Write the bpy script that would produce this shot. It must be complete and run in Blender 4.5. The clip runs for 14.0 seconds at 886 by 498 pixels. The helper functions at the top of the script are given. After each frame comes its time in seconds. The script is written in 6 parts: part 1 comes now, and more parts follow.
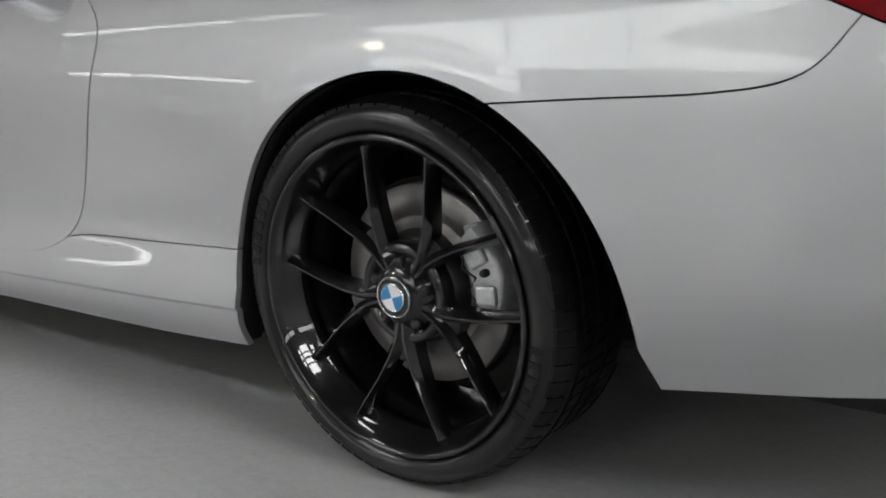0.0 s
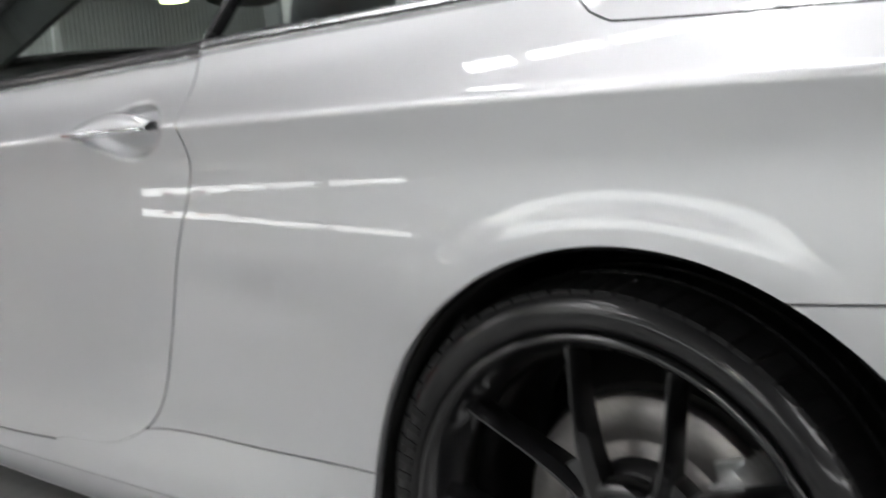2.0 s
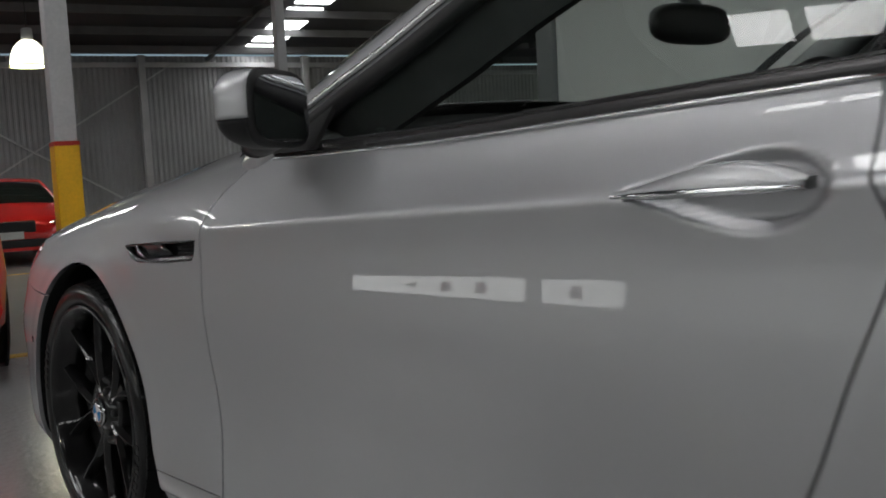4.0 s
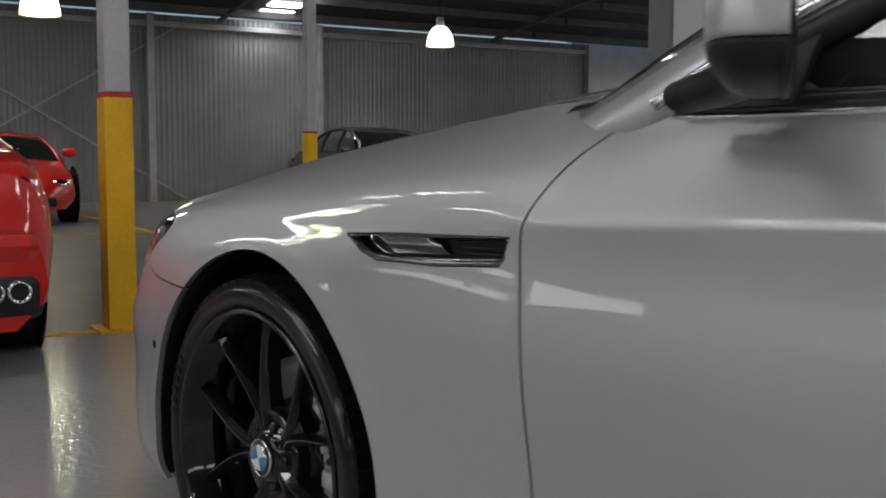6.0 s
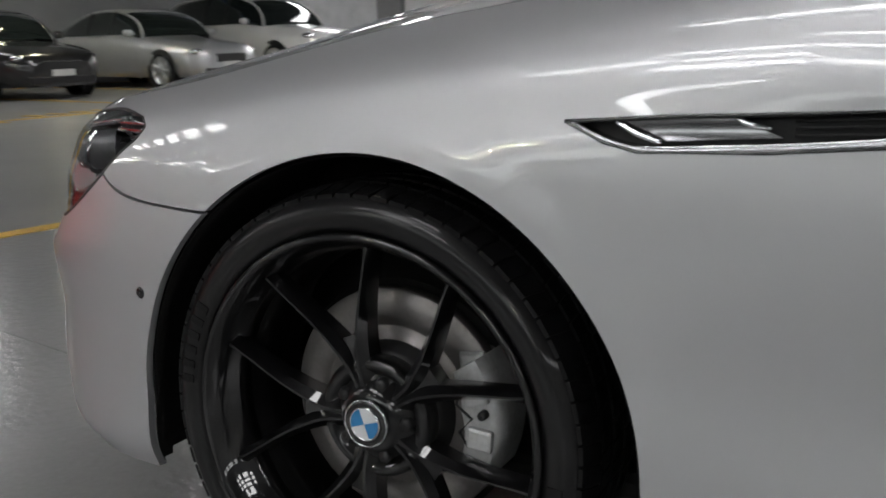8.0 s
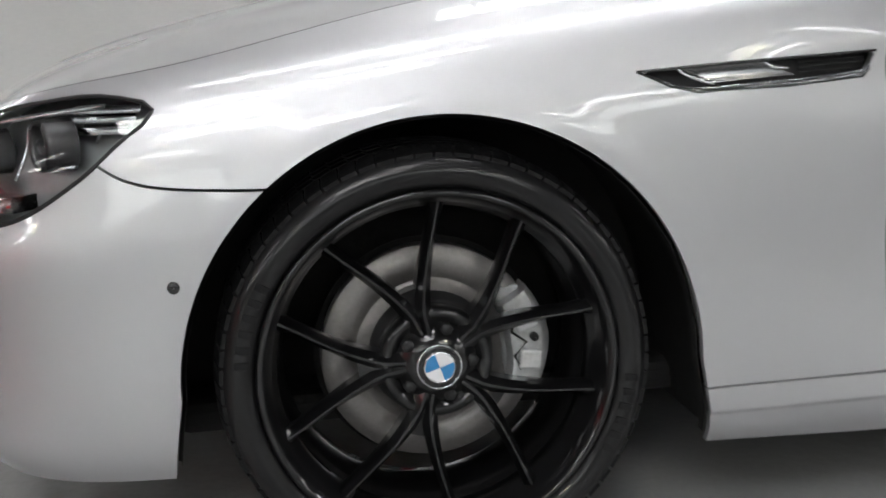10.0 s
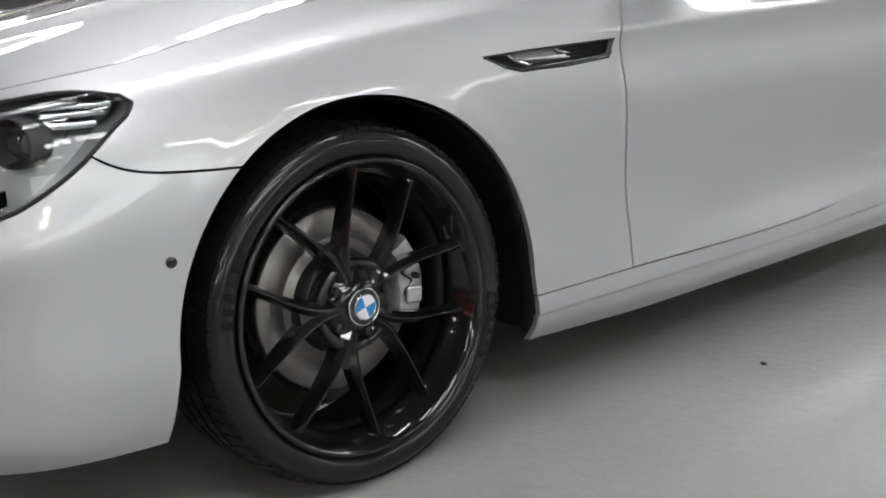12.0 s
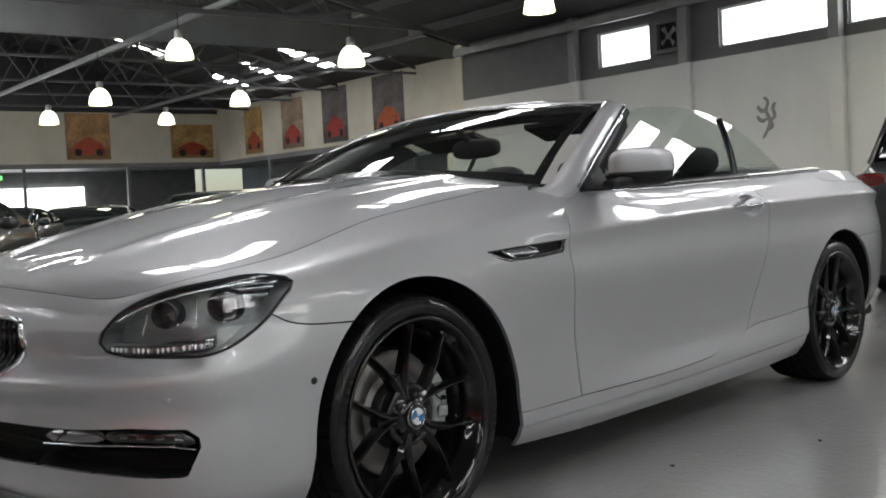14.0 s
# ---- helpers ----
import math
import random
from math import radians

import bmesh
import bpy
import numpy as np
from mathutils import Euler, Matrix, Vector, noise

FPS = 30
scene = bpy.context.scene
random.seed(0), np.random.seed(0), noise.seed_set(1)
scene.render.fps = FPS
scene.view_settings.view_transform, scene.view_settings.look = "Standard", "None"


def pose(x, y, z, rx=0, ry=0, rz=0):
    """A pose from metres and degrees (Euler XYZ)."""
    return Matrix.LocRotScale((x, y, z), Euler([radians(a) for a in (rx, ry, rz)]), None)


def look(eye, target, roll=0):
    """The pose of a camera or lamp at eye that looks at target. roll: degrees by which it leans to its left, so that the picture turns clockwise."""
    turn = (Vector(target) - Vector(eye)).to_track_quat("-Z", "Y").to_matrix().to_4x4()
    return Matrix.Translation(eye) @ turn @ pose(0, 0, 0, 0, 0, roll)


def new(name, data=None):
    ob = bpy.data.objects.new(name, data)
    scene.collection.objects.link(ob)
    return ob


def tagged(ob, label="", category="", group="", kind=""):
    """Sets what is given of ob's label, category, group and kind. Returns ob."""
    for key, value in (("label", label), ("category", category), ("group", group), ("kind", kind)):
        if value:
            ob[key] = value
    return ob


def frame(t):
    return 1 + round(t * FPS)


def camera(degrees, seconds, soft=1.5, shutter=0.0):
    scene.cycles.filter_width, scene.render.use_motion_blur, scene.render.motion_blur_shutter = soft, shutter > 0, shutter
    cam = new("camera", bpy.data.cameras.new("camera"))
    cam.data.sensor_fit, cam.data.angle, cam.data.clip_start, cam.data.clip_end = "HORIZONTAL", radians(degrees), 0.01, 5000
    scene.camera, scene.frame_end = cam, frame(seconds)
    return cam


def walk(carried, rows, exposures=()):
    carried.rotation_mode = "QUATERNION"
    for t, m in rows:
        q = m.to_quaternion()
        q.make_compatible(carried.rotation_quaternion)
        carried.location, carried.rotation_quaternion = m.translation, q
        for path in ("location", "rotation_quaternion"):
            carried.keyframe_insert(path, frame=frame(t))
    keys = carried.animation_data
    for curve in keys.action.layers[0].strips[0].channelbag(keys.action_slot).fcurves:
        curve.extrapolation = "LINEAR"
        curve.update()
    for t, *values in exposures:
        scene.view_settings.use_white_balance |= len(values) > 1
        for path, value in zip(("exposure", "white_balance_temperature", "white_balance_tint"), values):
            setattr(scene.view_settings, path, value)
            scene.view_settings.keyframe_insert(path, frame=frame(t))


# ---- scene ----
cam = camera(45.80, 14.0, 1.8, 0.4)
PATH = [
    (0, (3.970, -2.191, 0.838), (2.772, -0.665, 0.352), -3.41),
    (0.5, (3.820, -2.127, 0.843), (2.673, -0.580, 0.304), -1.31),
    (1, (3.723, -2.051, 0.840), (2.591, -0.484, 0.325), -1.41),
    (1.5, (3.599, -1.954, 0.855), (2.431, -0.399, 0.391), -2.76),
    (2, (3.484, -1.885, 0.896), (2.181, -0.398, 0.591), -4.35),
    (2.2, (3.411, -1.875, 0.901), (2.057, -0.421, 0.659), -4.32),
    (2.4, (3.310, -1.868, 0.917), (1.920, -0.444, 0.714), -4.25),
    (2.7, (3.190, -1.865, 0.916), (1.748, -0.484, 0.780), -3.95),
    (3, (3.111, -1.909, 0.909), (1.640, -0.560, 0.795), -3.50),
    (3.5, (2.886, -1.886, 0.900), (1.352, -0.611, 0.765), -3.85),
    (3.6, (2.844, -1.873, 0.900), (1.290, -0.622, 0.765), -3.85),
    (3.7, (2.795, -1.866, 0.899), (1.241, -0.615, 0.761), -3.75),
    (5.8, (1.758, -1.889, 0.908), (0.237, -0.601, 0.738), 0.19),
    (6, (1.672, -1.868, 0.899), (0.152, -0.579, 0.723), 0.25),
    (6.5, (1.445, -1.872, 0.895), (-0.040, -0.549, 0.683), 1.16),
    (7, (1.204, -1.947, 0.891), (-0.097, -0.454, 0.613), -0.19),
    (7.5, (1.000, -1.997, 0.878), (-0.191, -0.427, 0.538), -0.08),
    (8, (0.773, -2.082, 0.885), (-0.155, -0.358, 0.478), -1.56),
    (8.2, (0.705, -2.129, 0.873), (-0.133, -0.362, 0.457), -1.75),
    (10.3, (-0.365, -2.462, 0.841), (0.157, -0.575, 0.433), -3.79),
    (10.5, (-0.430, -2.477, 0.861), (0.219, -0.634, 0.433), -4.75),
    (11, (-0.596, -2.472, 0.837), (0.322, -0.742, 0.432), -2.46),
    (11.5, (-0.838, -2.382, 0.835), (0.282, -0.777, 0.427), -2.83),
    (12, (-1.108, -2.424, 0.846), (0.162, -0.937, 0.426), -3.23),
    (12.5, (-1.328, -2.525, 0.898), (0.046, -1.127, 0.501), -6.93),
    (13, (-1.590, -2.662, 0.930), (-0.138, -1.308, 0.682), -4.70),
    (13.5, (-1.854, -2.782, 0.940), (-0.389, -1.428, 0.801), -3.40),
    (14, (-2.070, -2.928, 0.929), (-0.600, -1.574, 0.842), -2.70),
]
EXPOSURES = [(0.0, 0.55), (0.6, 0.83), (1.6, 0.94), (2.6, -0.03), (3.0, -0.47), (3.6, -0.69), (6.0, -0.40), (7.0, -0.43), (8.2, 0.04), (10.3, 0.62), (12.0, 0.61), (13.0, 0.29), (14.0, -0.19)]
walk(cam, [(t, look(eye, target, roll)) for t, eye, target, roll in PATH], EXPOSURES)

# ---- place ----
# ---- light ----
world = bpy.data.worlds.new("sky")
scene.world = world
world.use_nodes = True
wn = world.node_tree.nodes
sky = wn.new("ShaderNodeTexSky")
sky.sky_type = "NISHITA"
sky.sun_disc = False
sky.sun_elevation = radians(40)
sky.sun_rotation = radians(200)
wn["Background"].inputs["Strength"].default_value = 0.10
world.node_tree.links.new(sky.outputs[0], wn["Background"].inputs["Color"])

# the hall stands turned a little against the car
HALL = Matrix.Rotation(radians(-10), 4, "Z")


def hall(a, b, z=0.0):
    return HALL @ Vector((a, b, z))


def material(name, colour, rough=0.5, metal=0.0, coat=0.0, spec=0.5, grain=0.0, grain_scale=40.0, bump=0.0, bump_scale=200.0,
             stain=0.0, stain_scale=2.0, rough_var=0.0, emit=None, emit_strength=0.0, alpha=1.0, transmission=0.0, ior=1.45, coat_rough=0.03):
    m = bpy.data.materials.new(name)
    m.use_nodes = True
    nt = m.node_tree
    b = nt.nodes["Principled BSDF"]
    b.inputs["Base Color"].default_value = (*colour, 1)
    b.inputs["Roughness"].default_value = rough
    b.inputs["Metallic"].default_value = metal
    b.inputs["Specular IOR Level"].default_value = spec
    b.inputs["Coat Weight"].default_value = coat
    b.inputs["Coat Roughness"].default_value = coat_rough
    b.inputs["Transmission Weight"].default_value = transmission
    b.inputs["IOR"].default_value = ior
    b.inputs["Alpha"].default_value = alpha
    if emit:
        b.inputs["Emission Color"].default_value = (*emit, 1)
        b.inputs["Emission Strength"].default_value = emit_strength
    if grain or stain or bump or rough_var:
        tc = nt.nodes.new("ShaderNodeTexCoord")

        def noise_node(scale, detail):
            n = nt.nodes.new("ShaderNodeTexNoise")
            n.inputs["Scale"].default_value = scale
            n.inputs["Detail"].default_value = detail
            nt.links.new(tc.outputs["Object"], n.inputs["Vector"])
            return n

        last = None
        for amount, scale, detail in ((grain, grain_scale, 3), (stain, stain_scale, 5)):
            if amount:
                n = noise_node(scale, detail)
                r = nt.nodes.new("ShaderNodeMapRange")
                r.inputs["From Min"].default_value, r.inputs["From Max"].default_value = 0.3, 0.7
                r.inputs["To Min"].default_value, r.inputs["To Max"].default_value = 1 - amount, 1 + amount
                nt.links.new(n.outputs["Fac"], r.inputs["Value"])
                mul = nt.nodes.new("ShaderNodeMix")
                mul.data_type, mul.blend_type = "RGBA", "MULTIPLY"
                mul.inputs["Factor"].default_value = 1.0
                if last is None:
                    mul.inputs["A"].default_value = (*colour, 1)
                else:
                    nt.links.new(last, mul.inputs["A"])
                nt.links.new(r.outputs["Result"], mul.inputs["B"])
                last = mul.outputs["Result"]
        if last is not None:
            nt.links.new(last, b.inputs["Base Color"])
        if rough_var:
            n = noise_node(stain_scale * 2.3, 4)
            r = nt.nodes.new("ShaderNodeMapRange")
            r.inputs["From Min"].default_value, r.inputs["From Max"].default_value = 0.3, 0.7
            r.inputs["To Min"].default_value, r.inputs["To Max"].default_value = max(rough - rough_var, 0.02), rough + rough_var
            nt.links.new(n.outputs["Fac"], r.inputs["Value"])
            nt.links.new(r.outputs["Result"], b.inputs["Roughness"])
        if bump:
            n = noise_node(bump_scale, 3)
            bp = nt.nodes.new("ShaderNodeBump")
            bp.inputs["Strength"].default_value = bump
            bp.inputs["Distance"].default_value = 0.01
            nt.links.new(n.outputs["Fac"], bp.inputs["Height"])
            nt.links.new(bp.outputs["Normal"], b.inputs["Normal"])
    return m


PAINT = material("silver_paint", (0.576, 0.580, 0.598), 0.47, 0.76, coat=1.0, grain=0.02, grain_scale=900, stain=0.012, stain_scale=3, coat_rough=0.015)
SATIN = material("satin_aluminium", (0.80, 0.81, 0.82), 0.26, 1.0, stain=0.03, stain_scale=8)
CHROME = material("chrome", (0.78, 0.79, 0.80), 0.08, 1.0, stain=0.04, stain_scale=8)
GLOSS_BLACK = material("gloss_black", (0.010, 0.010, 0.011), 0.22, 0.0, coat=0.6, stain=0.2, stain_scale=20, rough_var=0.06)
RIM_BLACK = material("rim_black", (0.005, 0.005, 0.0055), 0.28, 0.0, coat=1.0, coat_rough=0.02, spec=0.15, stain=0.1, stain_scale=6)
RUBBER = material("tyre_rubber", (0.006, 0.006, 0.0065), 0.42, coat=0.45, coat_rough=0.08, spec=0.25, grain=0.2, grain_scale=120, bump=0.03, bump_scale=260, stain=0.08, stain_scale=9, rough_var=0.04)
TREAD = material("tread_rubber", (0.006, 0.006, 0.0065), 0.5, coat=0.1, spec=0.2, grain=0.2, grain_scale=160, bump=0.15, bump_scale=180, stain=0.25, stain_scale=12, rough_var=0.15)
BLACK_PLASTIC = material("black_plastic", (0.014, 0.014, 0.015), 0.5, grain=0.15, grain_scale=300, bump=0.06, bump_scale=700)
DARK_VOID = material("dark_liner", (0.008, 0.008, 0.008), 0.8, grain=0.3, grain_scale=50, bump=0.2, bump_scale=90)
VENT_GREY = material("dark_polished_metal", (0.30, 0.30, 0.31), 0.16, 0.95, stain=0.1, stain_scale=20)
DARK_TRIM = material("dark_satin_trim", (0.07, 0.068, 0.07), 0.25, 0.6, stain=0.06, stain_scale=6)
LAMP_GREY = material("lamp_housing_grey", (0.26, 0.265, 0.27), 0.30, 0.55, grain=0.05, grain_scale=60)
DISC_METAL = material("brake_disc_steel", (0.27, 0.255, 0.25), 0.42, 0.75, grain=0.06, grain_scale=160, stain=0.06, stain_scale=10)
CALIPER_METAL = material("caliper_alloy", (0.55, 0.555, 0.56), 0.42, 0.6, grain=0.1, grain_scale=120, stain=0.15, stain_scale=20, bump=0.08, bump_scale=300)
GLASS = material("clear_glass", (0.90, 0.96, 0.93), 0.0, 0, transmission=1.0, ior=1.01, spec=0.5, coat=1.0, coat_rough=0.0)
TINT_GLASS = material("green_tinted_glass", (0.72, 0.86, 0.79), 0.0, 0, transmission=1.0, ior=1.02, coat=1.0, coat_rough=0.0)
LENS_GLASS = material("lamp_lens", (0.93, 0.95, 0.96), 0.02, 0, transmission=1.0, ior=1.03, coat=1.0, coat_rough=0.01)
RED_LENS = material("red_lens", (0.15, 0.006, 0.008), 0.08, 0, coat=1.0, stain=0.1, stain_scale=12)
MIRROR_GLASS = material("mirror_glass", (0.80, 0.82, 0.84), 0.02, 1.0)
LEATHER = material("dark_leather", (0.022, 0.022, 0.024), 0.5, grain=0.1, grain_scale=200, bump=0.12, bump_scale=220, stain=0.1, stain_scale=6)
CARPET = material("dark_carpet", (0.012, 0.012, 0.013), 0.95, grain=0.3, grain_scale=300, bump=0.3, bump_scale=500)
BADGE_BLUE = material("badge_blue", (0.03, 0.22, 0.50), 0.25, coat=1.0, stain=0.05, stain_scale=60)
BADGE_WHITE = material("badge_white", (0.78, 0.80, 0.82), 0.25, coat=1.0, stain=0.04, stain_scale=60)


# ---- building helpers ----
def mesh_from(name, verts, faces, smooth=True):
    me = bpy.data.meshes.new(name)
    me.from_pydata([tuple(v) for v in verts], [], [tuple(f) for f in faces])
    me.validate()
    if smooth:
        me.shade_smooth()
    return me


def part(name, data, mat, parent=None, label=""):
    """Links a bmesh or mesh as one object under a thing or a part."""
    if isinstance(data, bmesh.types.BMesh):
        me = bpy.data.meshes.new(name)
        data.to_mesh(me)
        data.free()
    else:
        me = data
    if not me.materials:
        me.materials.append(mat)
    ob = new(name, me)
    if parent is not None:
        ob.parent = parent
    if label:
        ob["label"] = label
    return ob


def thing(name, m, label, category, group="", kind=""):
    ob = new(name)
    ob.matrix_world = m
    return tagged(ob, label, category, group, kind)


def box(bm, x0, x1, y0, y1, z0, z1, bevel=0.0, m=None):
    r = bmesh.ops.create_cube(bm, size=1.0)
    vs = r["verts"]
    for v in vs:
        v.co = Vector(((x0 + x1) / 2 + v.co.x * (x1 - x0), (y0 + y1) / 2 + v.co.y * (y1 - y0), (z0 + z1) / 2 + v.co.z * (z1 - z0)))
    if bevel:
        es = list({e for v in vs for e in v.link_edges})
        r2 = bmesh.ops.bevel(bm, geom=es, offset=bevel, segments=2, affect="EDGES", profile=0.5)
        vs = list({v for f in r2["faces"] for v in f.verts} | {v for v in vs if v.is_valid})
    if m is not None:
        bmesh.ops.transform(bm, matrix=m, verts=[v for v in vs if v.is_valid])
    return vs


def boxed(x0, x1, y0, y1, z0, z1, bevel=0.0, m=None):
    bm = bmesh.new()
    box(bm, x0, x1, y0, y1, z0, z1, bevel, m)
    return bm


def smooth_bm(bm, angle=40):
    for f in bm.faces:
        f.smooth = True
    for e in bm.edges:
        if len(e.link_faces) == 2 and e.calc_face_angle(0) > radians(angle):
            e.smooth = False
    return bm


def tube(path, radius, sides=8, flat=1.0, caps=True, up=(0, 0, 1)):
    """A tube along a list of points; radius may be a list; flat squeezes it across."""
    pts = [Vector(p) for p in path]
    n = len(pts)
    rad = radius if isinstance(radius, (list, tuple)) else [radius] * n
    verts, faces = [], []
    for i, p in enumerate(pts):
        d = (pts[min(i + 1, n - 1)] - pts[max(i - 1, 0)]).normalized()
        a = d.cross(Vector(up))
        a = a.normalized() if a.length > 1e-4 else d.orthogonal().normalized()
        b = a.cross(d)
        for k in range(sides):
            w = 2 * math.pi * k / sides
            verts.append(p + a * math.cos(w) * rad[i] * flat + b * math.sin(w) * rad[i])
    for i in range(n - 1):
        for k in range(sides):
            k2 = (k + 1) % sides
            faces.append((i * sides + k, i * sides + k2, (i + 1) * sides + k2, (i + 1) * sides + k))
    if caps:
        faces.append(tuple(range(sides)))
        faces.append(tuple(reversed(range((n - 1) * sides, n * sides))))
    return mesh_from("tube", verts, faces)


def lathe(profile, segments=72, axis="y"):
    """A ring turned round the y axis from (radius, y) points."""
    verts, faces = [], []
    n = len(profile)
    for i in range(segments):
        w = 2 * math.pi * i / segments
        for r, y in profile:
            verts.append((r * math.cos(w), y, r * math.sin(w)) if axis == "y" else (r * math.cos(w), r * math.sin(w), y))
    for i in range(segments):
        j = (i + 1) % segments
        for k in range(n - 1):
            faces.append((i * n + k, i * n + k + 1, j * n + k + 1, j * n + k))
    return mesh_from("lathe", verts, faces)


def grid_mesh(rows, closed=False):
    """A sheet through rows of points."""
    n, m = len(rows), len(rows[0])
    verts = [p for row in rows for p in row]
    faces = []
    for i in range(n - 1):
        for j in range(m - 1 + (1 if closed else 0)):
            k = (j + 1) % m
            faces.append((i * m + j, i * m + k, (i + 1) * m + k, (i + 1) * m + j))
    return mesh_from("sheet", verts, faces)


def thick_sheet(rows, depth):
    """A closed slab: the sheet and a second one offset by the vector depth."""
    d = Vector(depth)
    n, m = len(rows), len(rows[0])
    front = [Vector(p) for row in rows for p in row]
    verts = front + [p + d for p in front]
    o = n * m
    faces = []
    for i in range(n - 1):
        for j in range(m - 1):
            a, b, c, e = i * m + j, i * m + j + 1, (i + 1) * m + j + 1, (i + 1) * m + j
            faces += [(a, b, c, e), (o + e, o + c, o + b, o + a)]
    rim = [j for j in range(m)] + [i * m + m - 1 for i in range(1, n)] + [(n - 1) * m + j for j in range(m - 2, -1, -1)] + [i * m for i in range(n - 2, 0, -1)]
    for p, q in zip(rim, rim[1:] + rim[:1]):
        faces.append((q, p, o + p, o + q))
    bm = bmesh.new()
    me = mesh_from("slab", verts, faces)
    bm.from_mesh(me)
    bpy.data.meshes.remove(me)
    bmesh.ops.recalc_face_normals(bm, faces=bm.faces)
    return smooth_bm(bm)


def spline(points, count):
    """Points evenly along a smooth curve through the given ones."""
    p = np.array(points, float)
    t = np.r_[0, np.cumsum(np.maximum(np.linalg.norm(np.diff(p, axis=0), axis=1), 1e-6))]
    out = natural(t, p, np.linspace(0, t[-1], count))
    return [tuple(q) for q in out]


def natural(t, p, q):
    """Natural cubic spline through (t, p) at q."""
    t, p, q = np.asarray(t, float), np.asarray(p, float), np.asarray(q, float)
    one = p.ndim == 1
    if one:
        p = p[:, None]
    n, h = len(t), np.diff(t)
    a = np.zeros((n, n))
    r = np.zeros((n, p.shape[1]))
    a[0, 0] = a[-1, -1] = 1
    for i in range(1, n - 1):
        a[i, i - 1:i + 2] = h[i - 1], 2 * (h[i - 1] + h[i]), h[i]
        r[i] = 6 * ((p[i + 1] - p[i]) / h[i] - (p[i] - p[i - 1]) / h[i - 1])
    m = np.linalg.solve(a, r)
    i = np.clip(np.searchsorted(t, q) - 1, 0, n - 2)
    u = ((q - t[i]) / h[i])[:, None]
    hi = h[i][:, None]
    out = (1 - u) * p[i] + u * p[i + 1] + hi * hi / 6 * (((1 - u) ** 3 - (1 - u)) * m[i] + (u ** 3 - u) * m[i + 1])
    return out[:, 0] if one else out


# ---- the hall ----
FLOOR = material("grey_floor_paint", (0.320, 0.320, 0.322), 0.14, grain=0.035, grain_scale=60, stain=0.05, stain_scale=1.3, bump=0.22, bump_scale=26)
BLOCK_WHITE = material("white_painted_wall", (0.66, 0.66, 0.65), 0.7, grain=0.03, grain_scale=60, stain=0.05, stain_scale=1.5, bump=0.1, bump_scale=60)
CREAM = material("cream_wall", (0.66, 0.62, 0.52), 0.8, grain=0.03, grain_scale=50, stain=0.08, stain_scale=1.0)
CORRUGATED = material("corrugated_steel", (0.30, 0.305, 0.31), 0.42, 0.35, grain=0.05, grain_scale=30, stain=0.15, stain_scale=0.8, rough_var=0.08)
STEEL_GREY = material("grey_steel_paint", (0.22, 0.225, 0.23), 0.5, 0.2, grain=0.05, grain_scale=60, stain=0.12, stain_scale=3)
STEEL_LIGHT = material("light_steel_paint", (0.45, 0.455, 0.46), 0.45, 0.2, grain=0.05, grain_scale=60, stain=0.1, stain_scale=3)
ROOF_STEEL = material("dark_roof_steel", (0.11, 0.11, 0.112), 0.55, 0.1, grain=0.05, grain_scale=60, stain=0.15, stain_scale=3)
ROOF = material("dark_roof_sheet", (0.050, 0.050, 0.053), 0.7, grain=0.1, grain_scale=20, stain=0.25, stain_scale=0.7)
YELLOW = material("yellow_paint", (0.84, 0.47, 0.012), 0.45, grain=0.06, grain_scale=60, stain=0.12, stain_scale=4, bump=0.05, bump_scale=120)
YELLOW_LINE = material("worn_yellow_line", (0.62, 0.38, 0.04), 0.5, grain=0.25, grain_scale=45, stain=0.25, stain_scale=3)
RED_BAND = material("red_band", (0.45, 0.03, 0.02), 0.5, grain=0.05, grain_scale=60)
SKYLIGHT = material("skylight_sheet", (0.8, 0.8, 0.8), 0.5, emit=(0.985, 0.985, 0.99), emit_strength=14.0)
WINDOW_GLOW = material("bright_window", (0.8, 0.8, 0.8), 0.5, emit=(0.985, 0.985, 0.99), emit_strength=5.0)
# glow of the unseen panels added at the near end for the paint's reflections
SOUTH_GLOW = material("hazy_window", (0.8, 0.8, 0.8), 0.5, emit=(0.94, 1.0, 0.98), emit_strength=2.3)
SOUTH_BRIGHT = material("bright_window", (0.8, 0.8, 0.8), 0.5, emit=(0.98, 1.0, 0.98), emit_strength=4.0)
LAMP_GLOW = material("lamp_glow", (0.9, 0.9, 0.8), 0.5, emit=(1.0, 0.98, 0.78), emit_strength=5.0)
RIM_GLOW = material("lamp_rim_glow", (0.8, 0.85, 0.4), 0.4, emit=(0.85, 1.0, 0.35), emit_strength=1.3)
BULB_GLOW = material("bulb_glow", (0.9, 0.9, 0.8), 0.5, emit=(1.0, 0.93, 0.66), emit_strength=320.0)
DARK_BAND = material("dark_grey_band", (0.12, 0.12, 0.125), 0.6, grain=0.05, grain_scale=40, stain=0.12, stain_scale=2)


def structure(name, bm, mat, label, m=HALL):
    ob = part(name, bm, mat)
    ob.matrix_world = m
    return tagged(ob, label, name.rstrip("_0123456789").split("_")[0], kind="structure")


